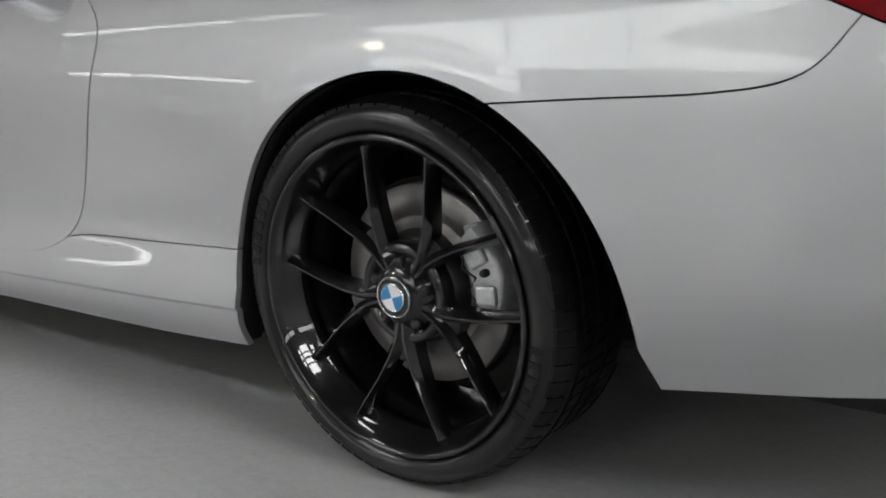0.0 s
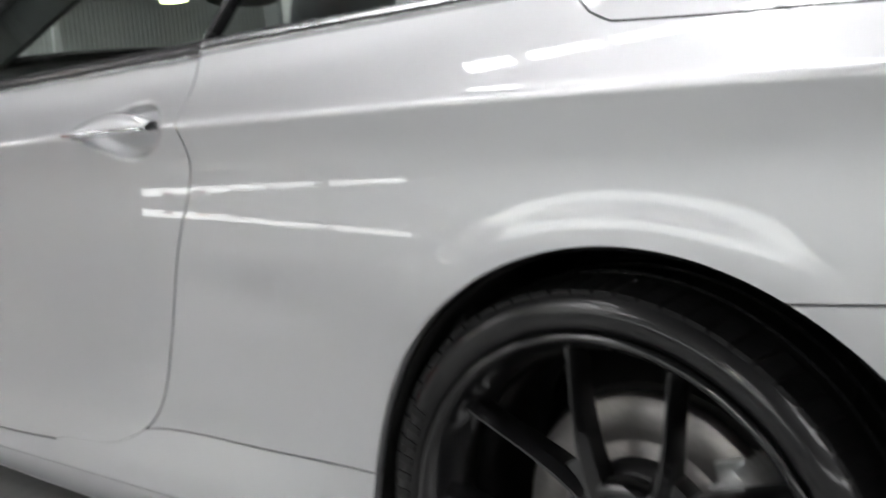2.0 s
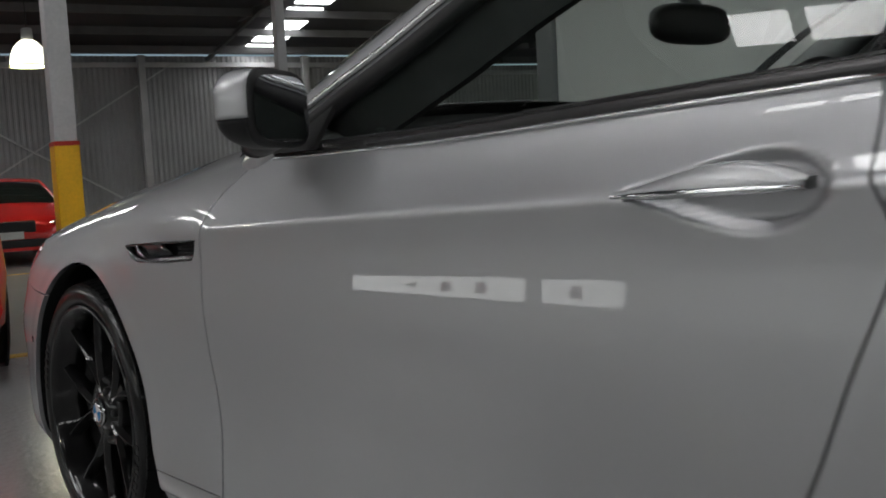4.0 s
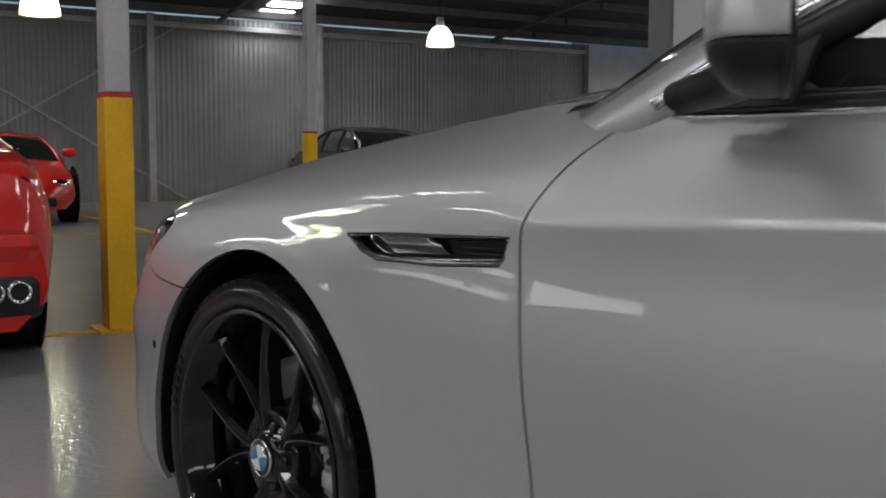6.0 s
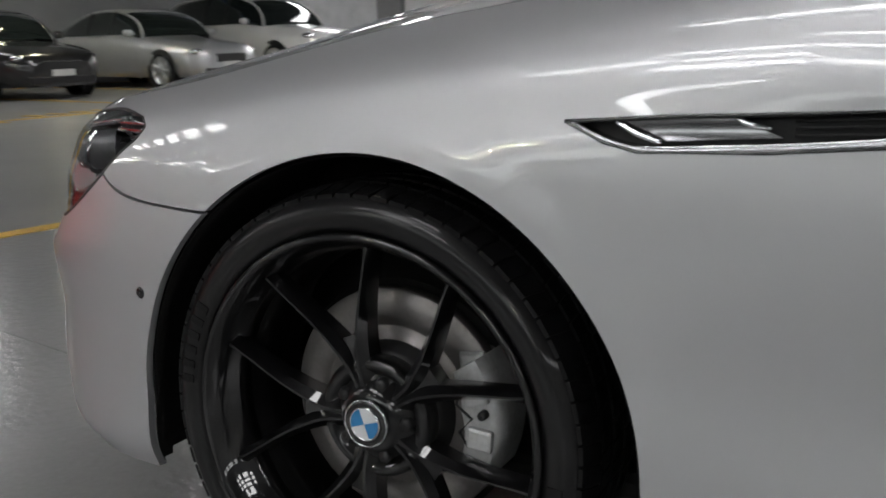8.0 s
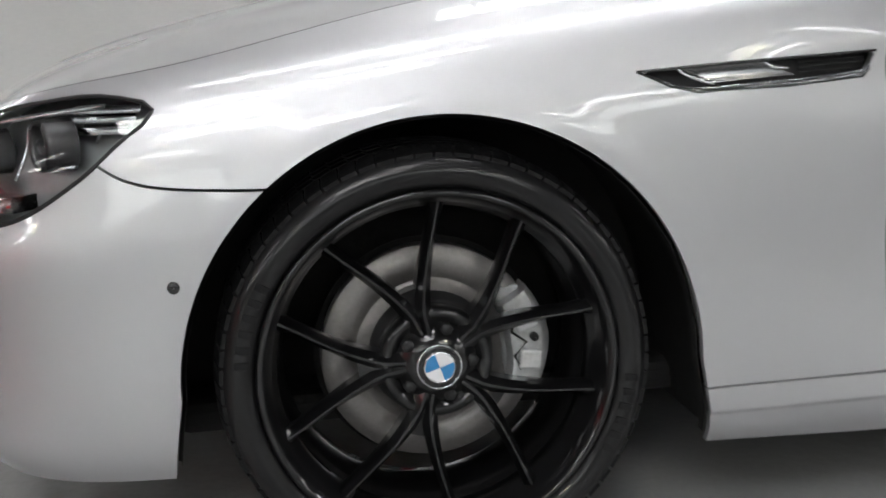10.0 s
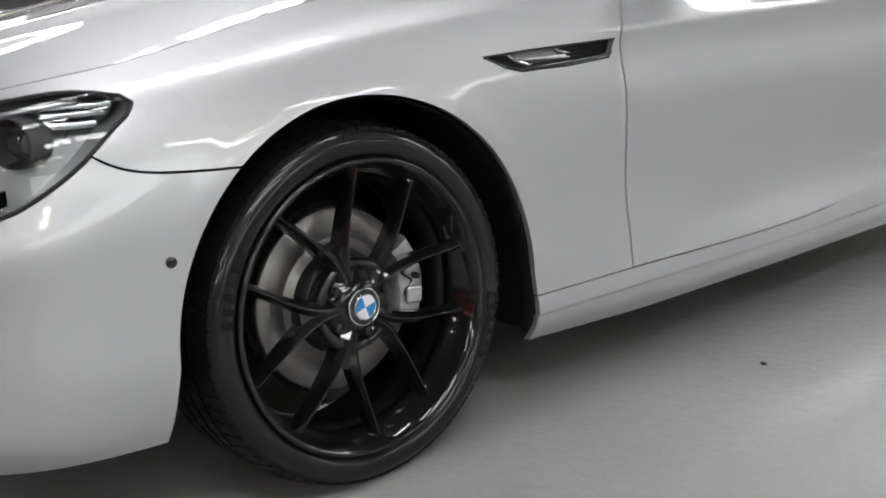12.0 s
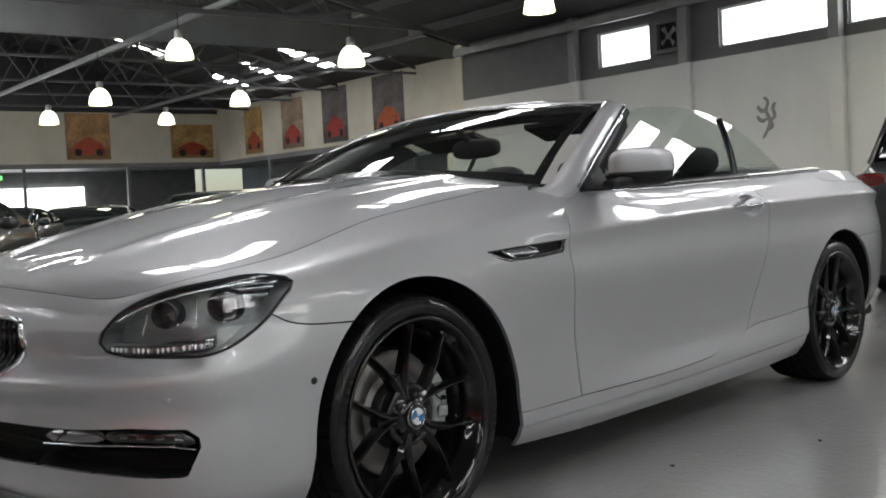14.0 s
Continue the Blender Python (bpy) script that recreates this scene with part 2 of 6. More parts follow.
A0, A1, B0, B1 = -18.5, 18.0, -14.0, 37.5
FLOOR_BAY = material("worn_bay_floor", (0.18, 0.18, 0.178), 0.36, grain=0.06, grain_scale=45, stain=0.14, stain_scale=0.9, bump=0.10, bump_scale=18)
floor_ob = structure("floor", boxed(-3.56, A1 + 3, B0 - 1, B1 + 4, -0.3, 0.0), FLOOR, "grey painted concrete floor with a soft sheen")
structure("floor_bay", boxed(A0 - 1, -3.56, B0 - 1, B1 + 4, -0.3, 0.0), FLOOR_BAY, "darker worn concrete floor of the parking bays")


def corrugated(length, height, pitch=0.105, depth=0.017):
    """Trapezoid steel sheeting along x, upright."""
    xs, ys = [], []
    x = 0.0
    while x < length:
        for dx, y in ((0, 0), (0.35, 0), (0.5, depth), (0.85, depth)):
            xs.append(x + dx * pitch), ys.append(y)
        x += pitch
    verts = [(px, py, 0) for px, py in zip(xs, ys)] + [(px, py, height) for px, py in zip(xs, ys)]
    n = len(xs)
    back = [(px, -0.12, 0) for px in (0, xs[-1])] + [(px, -0.12, height) for px in (0, xs[-1])]
    faces = [(i, i + 1, n + i + 1, n + i) for i in range(n - 1)]
    o = 2 * n
    verts += back
    faces += [(o, o + 2, o + 3, o + 1), (0, n, o + 2, o), (n - 1, o + 1, o + 3, 2 * n - 1)]
    return mesh_from("sheeting", verts, faces, smooth=False)


def wall_along_b(name, a, b0, b1, height, mat, label, corr=True):
    if corr:
        me = corrugated(b1 - b0, height)
        ob = part(name, me, mat)
        ob.matrix_world = HALL @ pose(a, b1, 0, 0, 0, -90)
    else:
        ob = part(name, boxed(a - 0.2, a, b0, b1, 0, height), mat)
        ob.matrix_world = HALL
    return tagged(ob, label, "wall", kind="structure")


wall_along_b("wall_west", A0, B0, 14.45, 3.60, CORRUGATED, "grey corrugated steel wall sheeting")
wall_along_b("wall_west_end", A0 - 0.6, 14.45, B1, 4.05, STEEL_LIGHT, "light grey flat wall", corr=False)


# ---- the silver convertible ----
# plan outline of the body at its widest, from the middle of the nose round the left side to the middle of the tail
NOSE = [(-0.895, 0.0), (-0.888, -0.25), (-0.858, -0.48), (-0.795, -0.685), (-0.70, -0.808), (-0.567, -0.888), (-0.41, -0.917), (-0.2, -0.926)]
SIDE = [(0.0, -0.928), (0.4, -0.934), (0.9, -0.940), (1.5, -0.945), (2.2, -0.949), (2.86, -0.952), (3.2, -0.945)]
TAIL = [(3.45, -0.915), (3.65, -0.855), (3.82, -0.75), (3.93, -0.58), (3.99, -0.30), (4.01, 0.0)]
_plan = np.array(spline(NOSE + SIDE + TAIL, 900))
_arc = np.r_[0, np.cumsum(np.linalg.norm(np.diff(_plan, axis=0), axis=1))]
_arc -= np.interp(0.0, _plan[120:700, 0], _arc[120:700])      # s is zero abreast of the front axle
_tan = np.gradient(_plan, axis=0)
_tan /= np.linalg.norm(_tan, axis=1)[:, None]
_inw = np.stack([-_tan[:, 1], _tan[:, 0]], 1)                 # towards the inside
_inw *= np.sign((_inw * (np.array([1.6, 0.0]) - _plan)).sum(1))[:, None]
S0, S1 = _arc[0], _arc[-1]

# section lines from the sill to the shoulder: heights and insets at stations along the side
STATION = [S0, -1.2, -1.0, -0.70, -0.38, 0.0, 0.4, 0.66, 0.8, 1.4, 2.2, 2.86, 3.4, 3.9, S1]
LINES_Z = [
    [0.19, 0.19, 0.19, 0.19, 0.2, 0.2, 0.165, 0.1565, 0.152, 0.153, 0.165, 0.2, 0.245, 0.265, 0.265],
    [0.23, 0.23, 0.23, 0.23, 0.24, 0.24, 0.205, 0.2018, 0.2, 0.205, 0.22, 0.25, 0.32, 0.35, 0.35],
    [0.28, 0.28, 0.28, 0.28, 0.28, 0.28, 0.265, 0.265, 0.265, 0.268, 0.29, 0.34, 0.38, 0.41, 0.41],
    [0.36, 0.36, 0.36, 0.36, 0.36, 0.36, 0.35, 0.3435, 0.34, 0.34, 0.37, 0.42, 0.46, 0.48, 0.48],
    [0.46, 0.46, 0.46, 0.46, 0.46, 0.46, 0.46, 0.4535, 0.45, 0.45, 0.48, 0.51, 0.53, 0.55, 0.55],
    [0.542, 0.542, 0.542, 0.548, 0.575, 0.585, 0.59, 0.59, 0.59, 0.59, 0.595, 0.6, 0.62, 0.63, 0.63],
    [0.566, 0.566, 0.568, 0.6, 0.655, 0.685, 0.7, 0.70, 0.69, 0.70, 0.705, 0.715, 0.72, 0.73, 0.73],
    [0.645, 0.64, 0.64, 0.675, 0.715, 0.742, 0.764, 0.775, 0.768, 0.79, 0.815, 0.826, 0.83, 0.825, 0.815],
    [0.68, 0.67, 0.665, 0.7, 0.74, 0.772, 0.790, 0.808, 0.819, 0.845, 0.872, 0.883, 0.886, 0.880, 0.866],
    [0.73, 0.71, 0.695, 0.745, 0.78, 0.846, 0.892, 0.925, 0.9, 0.905, 0.93, 0.946, 0.944, 0.926, 0.9],
    [0.76, 0.742, 0.72, 0.776, 0.81, 0.898, 0.95, 0.985, 0.954, 0.957, 0.984, 1.006, 0.998, 0.965, 0.938],
]
LINES_D = [
    [0.1, 0.09, 0.08, 0.05, 0.03, 0.03, 0.055, 0.055, 0.055, 0.055, 0.05, 0.045, 0.09, 0.09, 0.09],
    [0.04, 0.035, 0.03, 0.02, 0.012, 0.01, 0.02, 0.0187, 0.018, 0.018, 0.015, 0.016, 0.05, 0.05, 0.05],
    [0.025, 0.0225, 0.02, 0.01, 0.004, 0.004, 0.006, 0.0086, 0.010, 0.010, 0.010, 0.006, 0.025, 0.02, 0.02],
    [0.026, 0.024, 0.02, 0.008, 0, 0, 0.004, 0.012, 0.019, 0.030, 0.028, 0.002, 0.01, 0.01, 0.01],
    [0.034, 0.032, 0.028, 0.01, 0.001, 0, 0.006, 0.018, 0.025, 0.035, 0.030, 0.003, 0.003, 0.001, 0.001],
    [0.012, 0.011, 0.01, 0.006, 0.003, 0.002, 0.002, 0.0085, 0.012, 0.017, 0.015, 0.001, 0, 0, 0],
    [0.045, 0.044, 0.042, 0.026, 0.012, 0.008, 0.004, 0.006, 0.009, 0.011, 0.010, 0.006, 0.006, 0.008, 0.014],
    [0.06, 0.0575, 0.055, 0.04, 0.028, 0.021, 0.012, 0.013, 0.0150, 0.017, 0.017, 0.0165, 0.018, 0.025, 0.034],
    [0.068, 0.066, 0.064, 0.05, 0.04, 0.033, 0.020, 0.014, 0.0100, 0.009, 0.008, 0.0085, 0.012, 0.024, 0.044],
    [0.085, 0.0825, 0.08, 0.075, 0.07, 0.086, 0.078, 0.085, 0.062, 0.064, 0.064, 0.076, 0.084, 0.082, 0.082],
    [0.12, 0.12, 0.12, 0.12, 0.115, 0.18, 0.185, 0.185, 0.1, 0.09, 0.092, 0.116, 0.142, 0.13, 0.13],
]
_ts = np.arange(S0, S1 + 0.01, 0.01)
_win = np.exp(-0.5 * (np.arange(-24, 25) / 8.0) ** 2)
_win /= _win.sum()


def _along(row):
    v = np.interp(_ts, STATION, row)
    return np.convolve(np.r_[[v[0]] * 24, v, [v[-1]] * 24], _win, "valid")


_zk = np.stack([_along(r) for r in LINES_Z], 1)
_dk = np.stack([_along(r) for r in LINES_D], 1)
NV = 260
CREASE = 8                            # the line along which the shoulder breaks sharply


def section(s, z, d):
    """Insets over height at one station: one soft curve at the nose, two that meet in the crease along the flank."""
    q = np.linspace(z[0], z[-1], NV)
    soft = natural(z, d, q)
    k = np.clip((s - 0.56) / 0.26, 0, 1)
    k = k * k * (3 - 2 * k)
    low, high = natural(z[:CREASE + 1], d[:CREASE + 1], q), natural(z[CREASE:], d[CREASE:], q)
    sharp = np.where(q < z[CREASE], low, high)
    w = np.exp(-0.5 * (np.arange(-5, 6) / 1.4) ** 2)
    sharp = np.convolve(np.r_[[sharp[0]] * 5, sharp, [sharp[-1]] * 5], w / w.sum(), "valid")
    return soft * (1 - k) + sharp * k


_table = np.stack([section(s, z, d) for s, z, d in zip(_ts, _zk, _dk)])

ARCH_F, ARCH_R = (0.013, 0.328, 0.402), (2.900, 0.312, 0.405)       # x, z, radius of the wheel openings
HANDLE = (1.822, 2.084, 0.864)       # front and rear tip and height of the handle dish


def z_low(s):
    return np.interp(s, _ts, _zk[:, 0])


def z_top(s):
    return np.interp(s, _ts, _zk[:, -1])


def inset(s, z):
    s, z = np.asarray(s, float), np.asarray(z, float)
    lo, hi = z_low(s), z_top(s)
    v = np.clip((z - lo) / (hi - lo), 0, 1) * (NV - 1)
    i = np.clip(((s - _ts[0]) / 0.01), 0, len(_ts) - 1.001)
    i0, v0 = i.astype(int), np.minimum(v.astype(int), NV - 2)
    fi, fv = i - i0, v - v0
    d = ((_table[i0, v0] * (1 - fv) + _table[i0, v0 + 1] * fv) * (1 - fi) + (_table[i0 + 1, v0] * (1 - fv) + _table[i0 + 1, v0 + 1] * fv) * fi)
    for cx, cz, r in (ARCH_F, ARCH_R):                    # flared band round each wheel opening
        q = np.hypot(s - cx, z - cz) - r
        k = np.clip((0.062 - q) / 0.046, 0, 1)
        d = d - 0.0026 * k * k * (3 - 2 * k) * np.clip((z - 0.25) / 0.15, 0, 1)
    k = np.clip((-0.66 - s) / 0.09, 0, 1) * np.clip((s + 1.25) / 0.08, 0, 1)   # ledge below the headlight and the hollow under it
    k = k * k * (3 - 2 * k)
    up = np.clip((z - 0.553) / 0.034, 0, 1)
    d = d + k * (0.036 * up * np.clip((0.655 - z) / 0.065, 0, 1) + 0.008 * np.sin(np.pi * np.clip((0.553 - z) / 0.14, 0, 1)) ** 2)
    k = np.clip((np.interp(s, [0.3, 1.4, 2.2, 2.6], [0.232, 0.236, 0.258, 0.275]) - z) / 0.007, 0, 1) * np.clip((s - 0.2) / 0.1, 0, 1) * np.clip((2.7 - s) / 0.1, 0, 1)
    d = d + 0.006 * k * k * (3 - 2 * k)                   # edge along the sill
    u = np.clip((s - HANDLE[0]) / (HANDLE[1] - HANDLE[0]), 0, 1)
    tall = np.sin(np.pi * u ** 1.9) ** 0.62 * np.where(z > HANDLE[2], 0.043, 0.047) + 1e-6
    e = np.clip((1 - np.abs(z - HANDLE[2]) / tall) / 0.36, 0, 1)
    return d + 0.029 * e * e * (3 - 2 * e)                # the dish behind the door handle


def body(s, z, deeper=0.0):
    """Places on the left side of the body, at s along the outline and the height z."""
    s, z = np.asarray(s, float), np.asarray(z, float)
    d = inset(s, z) + deeper
    x = np.interp(s, _arc, _plan[:, 0]) + np.interp(s, _arc, _inw[:, 0]) * d
    y = np.interp(s, _arc, _plan[:, 1]) + np.interp(s, _arc, _inw[:, 1]) * d
    return np.stack([x, y, z], -1)


def clip_faces(pts, faces, f):
    """Cuts a flat mesh of (s, z) points along f = 0 and keeps where f is negative."""
    pts = [tuple(p) for p in pts]
    val = list(f(np.array([p[0] for p in pts]), np.array([p[1] for p in pts])))
    cut, out = {}, []

    def crossing(i, j):
        key = (min(i, j), max(i, j))
        if key not in cut:
            a, b = np.array(pts[i]), np.array(pts[j])
            lo, hi = (a, b) if val[i] <= 0 else (b, a)
            for _ in range(14):
                mid = (lo + hi) / 2
                if f(np.array([mid[0]]), np.array([mid[1]]))[0] <= 0:
                    lo = mid
                else:
                    hi = mid
            pts.append(tuple(lo))
            val.append(0.0)
            cut[key] = len(pts) - 1
        return cut[key]

    for face in faces:
        inside = [val[i] <= 0 for i in face]
        if all(inside):
            out.append(face)
        elif any(inside):
            poly = []
            for a, b, ia in zip(face, face[1:] + face[:1], inside):
                if ia:
                    poly.append(a)
                if ia != (val[b] <= 0):
                    poly.append(crossing(a, b))
            poly = [p for k, p in enumerate(poly) if p != poly[k - 1]]
            if len(poly) > 2:
                out.append(tuple(poly))
    used = sorted({i for face in out for i in face})
    new_i = {o: n for n, o in enumerate(used)}
    return [pts[i] for i in used], [tuple(new_i[i] for i in face) for face in out]


def body_panel(s0, s1, limits, step=0.013, rows=84, fold=0.014, deeper=0.0, z0=None, z1=None):
    """One body panel: the outline between s0 and s1, cut along the limits, with its rim folded inwards."""
    n = max(int((s1 - s0) / step), 4)
    ss = np.linspace(s0, s1, n + 1)
    vv = np.linspace(0, 1, rows + 1)
    lo, hi = z_low(ss), z_top(ss)
    if z0 is not None:
        lo = np.maximum(lo, z0)
    if z1 is not None:
        hi = np.minimum(hi, z1)
    pts = [(s, a + (b - a) * v) for s, a, b in zip(ss, lo, hi) for v in vv]
    m = rows + 1
    faces = [(i * m + j, (i + 1) * m + j, (i + 1) * m + j + 1, i * m + j + 1) for i in range(n) for j in range(rows)]
    for f in limits:
        pts, faces = clip_faces(pts, faces, f)
    p = np.array(pts)
    v = body(p[:, 0], p[:, 1], deeper)
    count = {}
    for face in faces:
        for a, b in zip(face, face[1:] + face[:1]):
            count[(a, b)] = 1
    rim = [(a, b) for a, b in count if (b, a) not in count]
    verts, faces = list(v), list(faces)
    if fold:
        fix = {}
        for i in {k for e in rim for k in e}:
            s, z = pts[i]
            q = body(np.array([s]), np.array([z]), deeper)[0]
            w = body(np.array([s]), np.array([z]), deeper + fold)[0]
            if z > z_top(s) - 0.002:
                w[2] -= fold * 0.8
            fix[i] = (len(verts), len(verts) + 1)
            verts += [q, w]
        for a, b in rim:
            faces.append((fix[b][0], fix[a][0], fix[a][1], fix[b][1]))
    return mesh_from("panel", verts, faces)


GAP = 0.0022


def line(points):
    p = np.array(points, float)
    order = np.argsort(p[:, 0])
    return lambda q: np.interp(q, p[order, 0], p[order, 1])


def soft_line(points, n=80):
    p = np.array(spline(points, n))
    order = np.argsort(p[:, 0])
    return lambda q: np.interp(q, p[order, 0], p[order, 1])


# shut lines: x over height for upright ones, height over s for level ones
DOOR_FRONT = soft_line([(0.25, 0.740), (0.40, 0.736), (0.56, 0.725), (0.72, 0.717), (0.80, 0.714), (0.86, 0.740), (0.891, 0.760), (0.936, 0.809), (0.97, 0.862)])
DOOR_REAR = soft_line([(0.255, 1.60), (0.280, 1.62), (0.297, 1.67), (0.318, 1.85), (0.340, 1.905), (0.370, 1.950), (0.47, 2.012), (0.585, 2.070), (0.66, 2.102), (0.72, 2.126), (0.775, 2.147), (0.82, 2.153), (0.873, 2.134), (0.94, 2.116), (1.0, 2.105)])
SILL_TOP = soft_line([(1.6, 0.290), (1.80, 0.322), (1.93, 0.352), (2.19, 0.370), (2.46, 0.384), (2.6, 0.390)])
SILL_TOP_DOOR = soft_line([(0.30, 0.275), (0.8, 0.275), (1.4, 0.275), (1.64, 0.288), (1.80, 0.305), (1.9, 0.322)])
BUMPER_F = soft_line([(-0.70, 0.80), (-0.62, 0.762), (-0.55, 0.722), (-0.49, 0.684), (-0.45, 0.660), (-0.40, 0.646), (-0.33, 0.639), (-0.2, 0.634)])
BUMPER_R = soft_line([(2.9, 0.660), (3.081, 0.669), (3.301, 0.680), (3.455, 0.689), (3.545, 0.716), (3.582, 0.755), (3.605, 0.782), (3.66, 0.83)])


def arch(a, grow=0.0):
    cx, cz, r = a
    return lambda s, z: (r + grow) - np.where(z < cz, np.abs(s - cx) - np.maximum(0, (cz - z)) * (0.18 if cx < 1 else 0.28), np.hypot(s - cx, z - cz))


def polygon(points, grow=0.0):
    """Signed distance to a polygon, negative inside."""
    p = np.array(points, float)

    def f(s, z):
        q = np.stack([s, z], -1)
        best, ins = np.full(len(q), 1e9), np.zeros(len(q), bool)
        for a, b in zip(p, np.roll(p, -1, 0)):
            e = b - a
            t = np.clip(((q - a) @ e) / (e @ e), 0, 1)
            best = np.minimum(best, np.linalg.norm(q - a - t[:, None] * e, axis=1))
            hit = (a[1] > q[:, 1]) != (b[1] > q[:, 1])
            with np.errstate(divide="ignore", invalid="ignore"):
                xx = a[0] + (q[:, 1] - a[1]) * e[0] / (e[1] if e[1] else 1e-9)
            ins ^= hit & (q[:, 0] < xx)
        return np.where(ins, -best, best) - grow
    return f


def outside(f):
    return lambda s, z: -f(s, z)


VENT = [(0.312, 0.776), (0.45, 0.784), (0.58, 0.789), (0.694, 0.794), (0.682, 0.765), (0.673, 0.755), (0.548, 0.746), (0.405, 0.743), (0.362, 0.753)]
HEADLIGHT = [tuple(p) for p in spline([(-0.400, 0.753), (-0.407, 0.741), (-0.431, 0.723), (-0.482, 0.682), (-0.547, 0.638), (-0.616, 0.605), (-0.69, 0.592), (-0.801, 0.592), (-0.93, 0.596), (-0.976, 0.604)], 26)] \
    + [tuple(p) for p in spline([(-0.985, 0.626), (-0.952, 0.663), (-0.908, 0.700), (-0.828, 0.733), (-0.702, 0.757), (-0.583, 0.770), (-0.470, 0.774), (-0.415, 0.765)], 18)]
INTAKE = [(-0.686, 0.380), (-0.689, 0.403), (-0.718, 0.424), (-0.862, 0.429), (-1.092, 0.415), (-1.7, 0.404), (-1.7, 0.305), (-1.20, 0.318), (-0.982, 0.316), (-0.813, 0.310), (-0.723, 0.310)]
KIDNEY = [tuple(p) for p in spline([(S0 + 0.292, 0.664), (S0 + 0.306, 0.60), (S0 + 0.285, 0.55), (S0 + 0.226, 0.528), (S0 + 0.12, 0.518), (S0 + 0.04, 0.518)], 16)] \
    + [tuple(p) for p in spline([(S0 + 0.025, 0.64), (S0 + 0.04, 0.672), (S0 + 0.14, 0.684), (S0 + 0.23, 0.683), (S0 + 0.28, 0.674)], 12)]
COVER = [(2.801, 1.06), (2.805, 0.987), (2.831, 0.966), (2.863, 0.953), (2.990, 0.948), (3.078, 0.947), (3.3, 0.940), (3.6, 0.928), (4.2, 0.908), (4.2, 1.06)]
TAIL_LAMP = [(3.47, 0.830), (3.562, 0.795), (3.624, 0.766), (3.75, 0.735), (3.95, 0.72), (4.35, 0.72), (4.35, 0.85), (3.9, 0.866), (3.6, 0.862)]

car = thing("convertible_car", Matrix(), "silver two-door convertible, top down, black wheels, on grey floor", "car")


def mirrored(ob):
    """The same part on the other side of the car."""
    twin = new(ob.name, ob.data)
    twin.parent = ob.parent
    twin.matrix_local = Matrix.Diagonal((1, -1, 1, 1)) @ ob.matrix_local
    if "label" in ob:
        twin["label"] = ob["label"]
    return twin


def both(name, data, mat, label=""):
    ob = part(name, data, mat, car, label)
    return ob, mirrored(ob)


fender = body_panel(-0.60, 0.92, [lambda s, z: s - (DOOR_FRONT(z) - GAP), lambda s, z: np.where(s < 0, BUMPER_F(s) + GAP - z, -1), arch(ARCH_F), lambda s, z: np.where(s > 0.2, 0.275 + GAP - z, -1),
                                  outside(polygon(VENT, -0.001)), outside(polygon(HEADLIGHT, 0.003))], rows=120)
front_fender, _ = both("front_fender", fender, PAINT)
door_mesh = body_panel(0.66, 2.20, [lambda s, z: DOOR_FRONT(z) + GAP - s, lambda s, z: s - (DOOR_REAR(z) - GAP), lambda s, z: SILL_TOP_DOOR(s) + GAP - z], step=0.011, rows=150)
door_left, _ = both("door", door_mesh, PAINT)
quarter = body_panel(1.56, 4.0, [lambda s, z: DOOR_REAR(z) + GAP - s, arch(ARCH_R), lambda s, z: np.where(s < ARCH_R[0], SILL_TOP(s) + GAP * 0.6 - z, -1), lambda s, z: np.where(s > ARCH_R[0], BUMPER_R(s) + GAP * 0.7 - z, -1), lambda s, z: s - 3.66, outside(polygon(TAIL_LAMP, 0.002)), outside(polygon(COVER, GAP * 0.6))], rows=150)
rear_quarter, _ = both("rear_quarter_panel", quarter, PAINT)
sill = body_panel(0.36, 2.6, [arch(ARCH_F), arch(ARCH_R), lambda s, z: np.where(s > DOOR_REAR(z), z - SILL_TOP(s), z - SILL_TOP_DOOR(s)) + GAP * 0.6], rows=90, z1=0.42)
both("side_sill", sill, PAINT)
bumper = body_panel(S0, -0.2, [lambda s, z: z - np.where(s < -0.60, 9, BUMPER_F(s) - GAP), arch(ARCH_F), outside(polygon(HEADLIGHT, 0.004)), outside(polygon(INTAKE)), outside(polygon(KIDNEY)), lambda s, z: S0 - s], rows=170)
both("front_bumper", bumper, PAINT)
rbumper = body_panel(3.0, S1, [arch(ARCH_R), lambda s, z: z - np.where(s < 3.62, BUMPER_R(s) - GAP * 0.7, 0.9), outside(polygon(TAIL_LAMP, 0.002))], rows=60)
both("rear_bumper", rbumper, PAINT)
both("top_cover_side", body_panel(2.77, 3.98, [polygon(COVER, -GAP * 0.6)], rows=110, z0=0.88), PAINT)
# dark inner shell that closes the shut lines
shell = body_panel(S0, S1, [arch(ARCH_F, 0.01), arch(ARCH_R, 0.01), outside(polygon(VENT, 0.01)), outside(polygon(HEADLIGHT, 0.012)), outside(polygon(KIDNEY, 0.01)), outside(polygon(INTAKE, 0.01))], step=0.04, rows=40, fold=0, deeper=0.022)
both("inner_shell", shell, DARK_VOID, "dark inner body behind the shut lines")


# ---- wheels ----
def tyre_mesh(radius, width):
    h = width / 2
    prof = [(0.276, -h + 0.018), (0.282, -h + 0.006), (0.293, -h - 0.002), (radius - 0.030, -h - 0.004), (radius - 0.020, -h + 0.002), (radius - 0.009, -h + 0.014), (radius - 0.002, -h + 0.034), (radius, -h + 0.06)]
    return lathe(prof + [(r, -y) for r, y in reversed(prof)], 120)


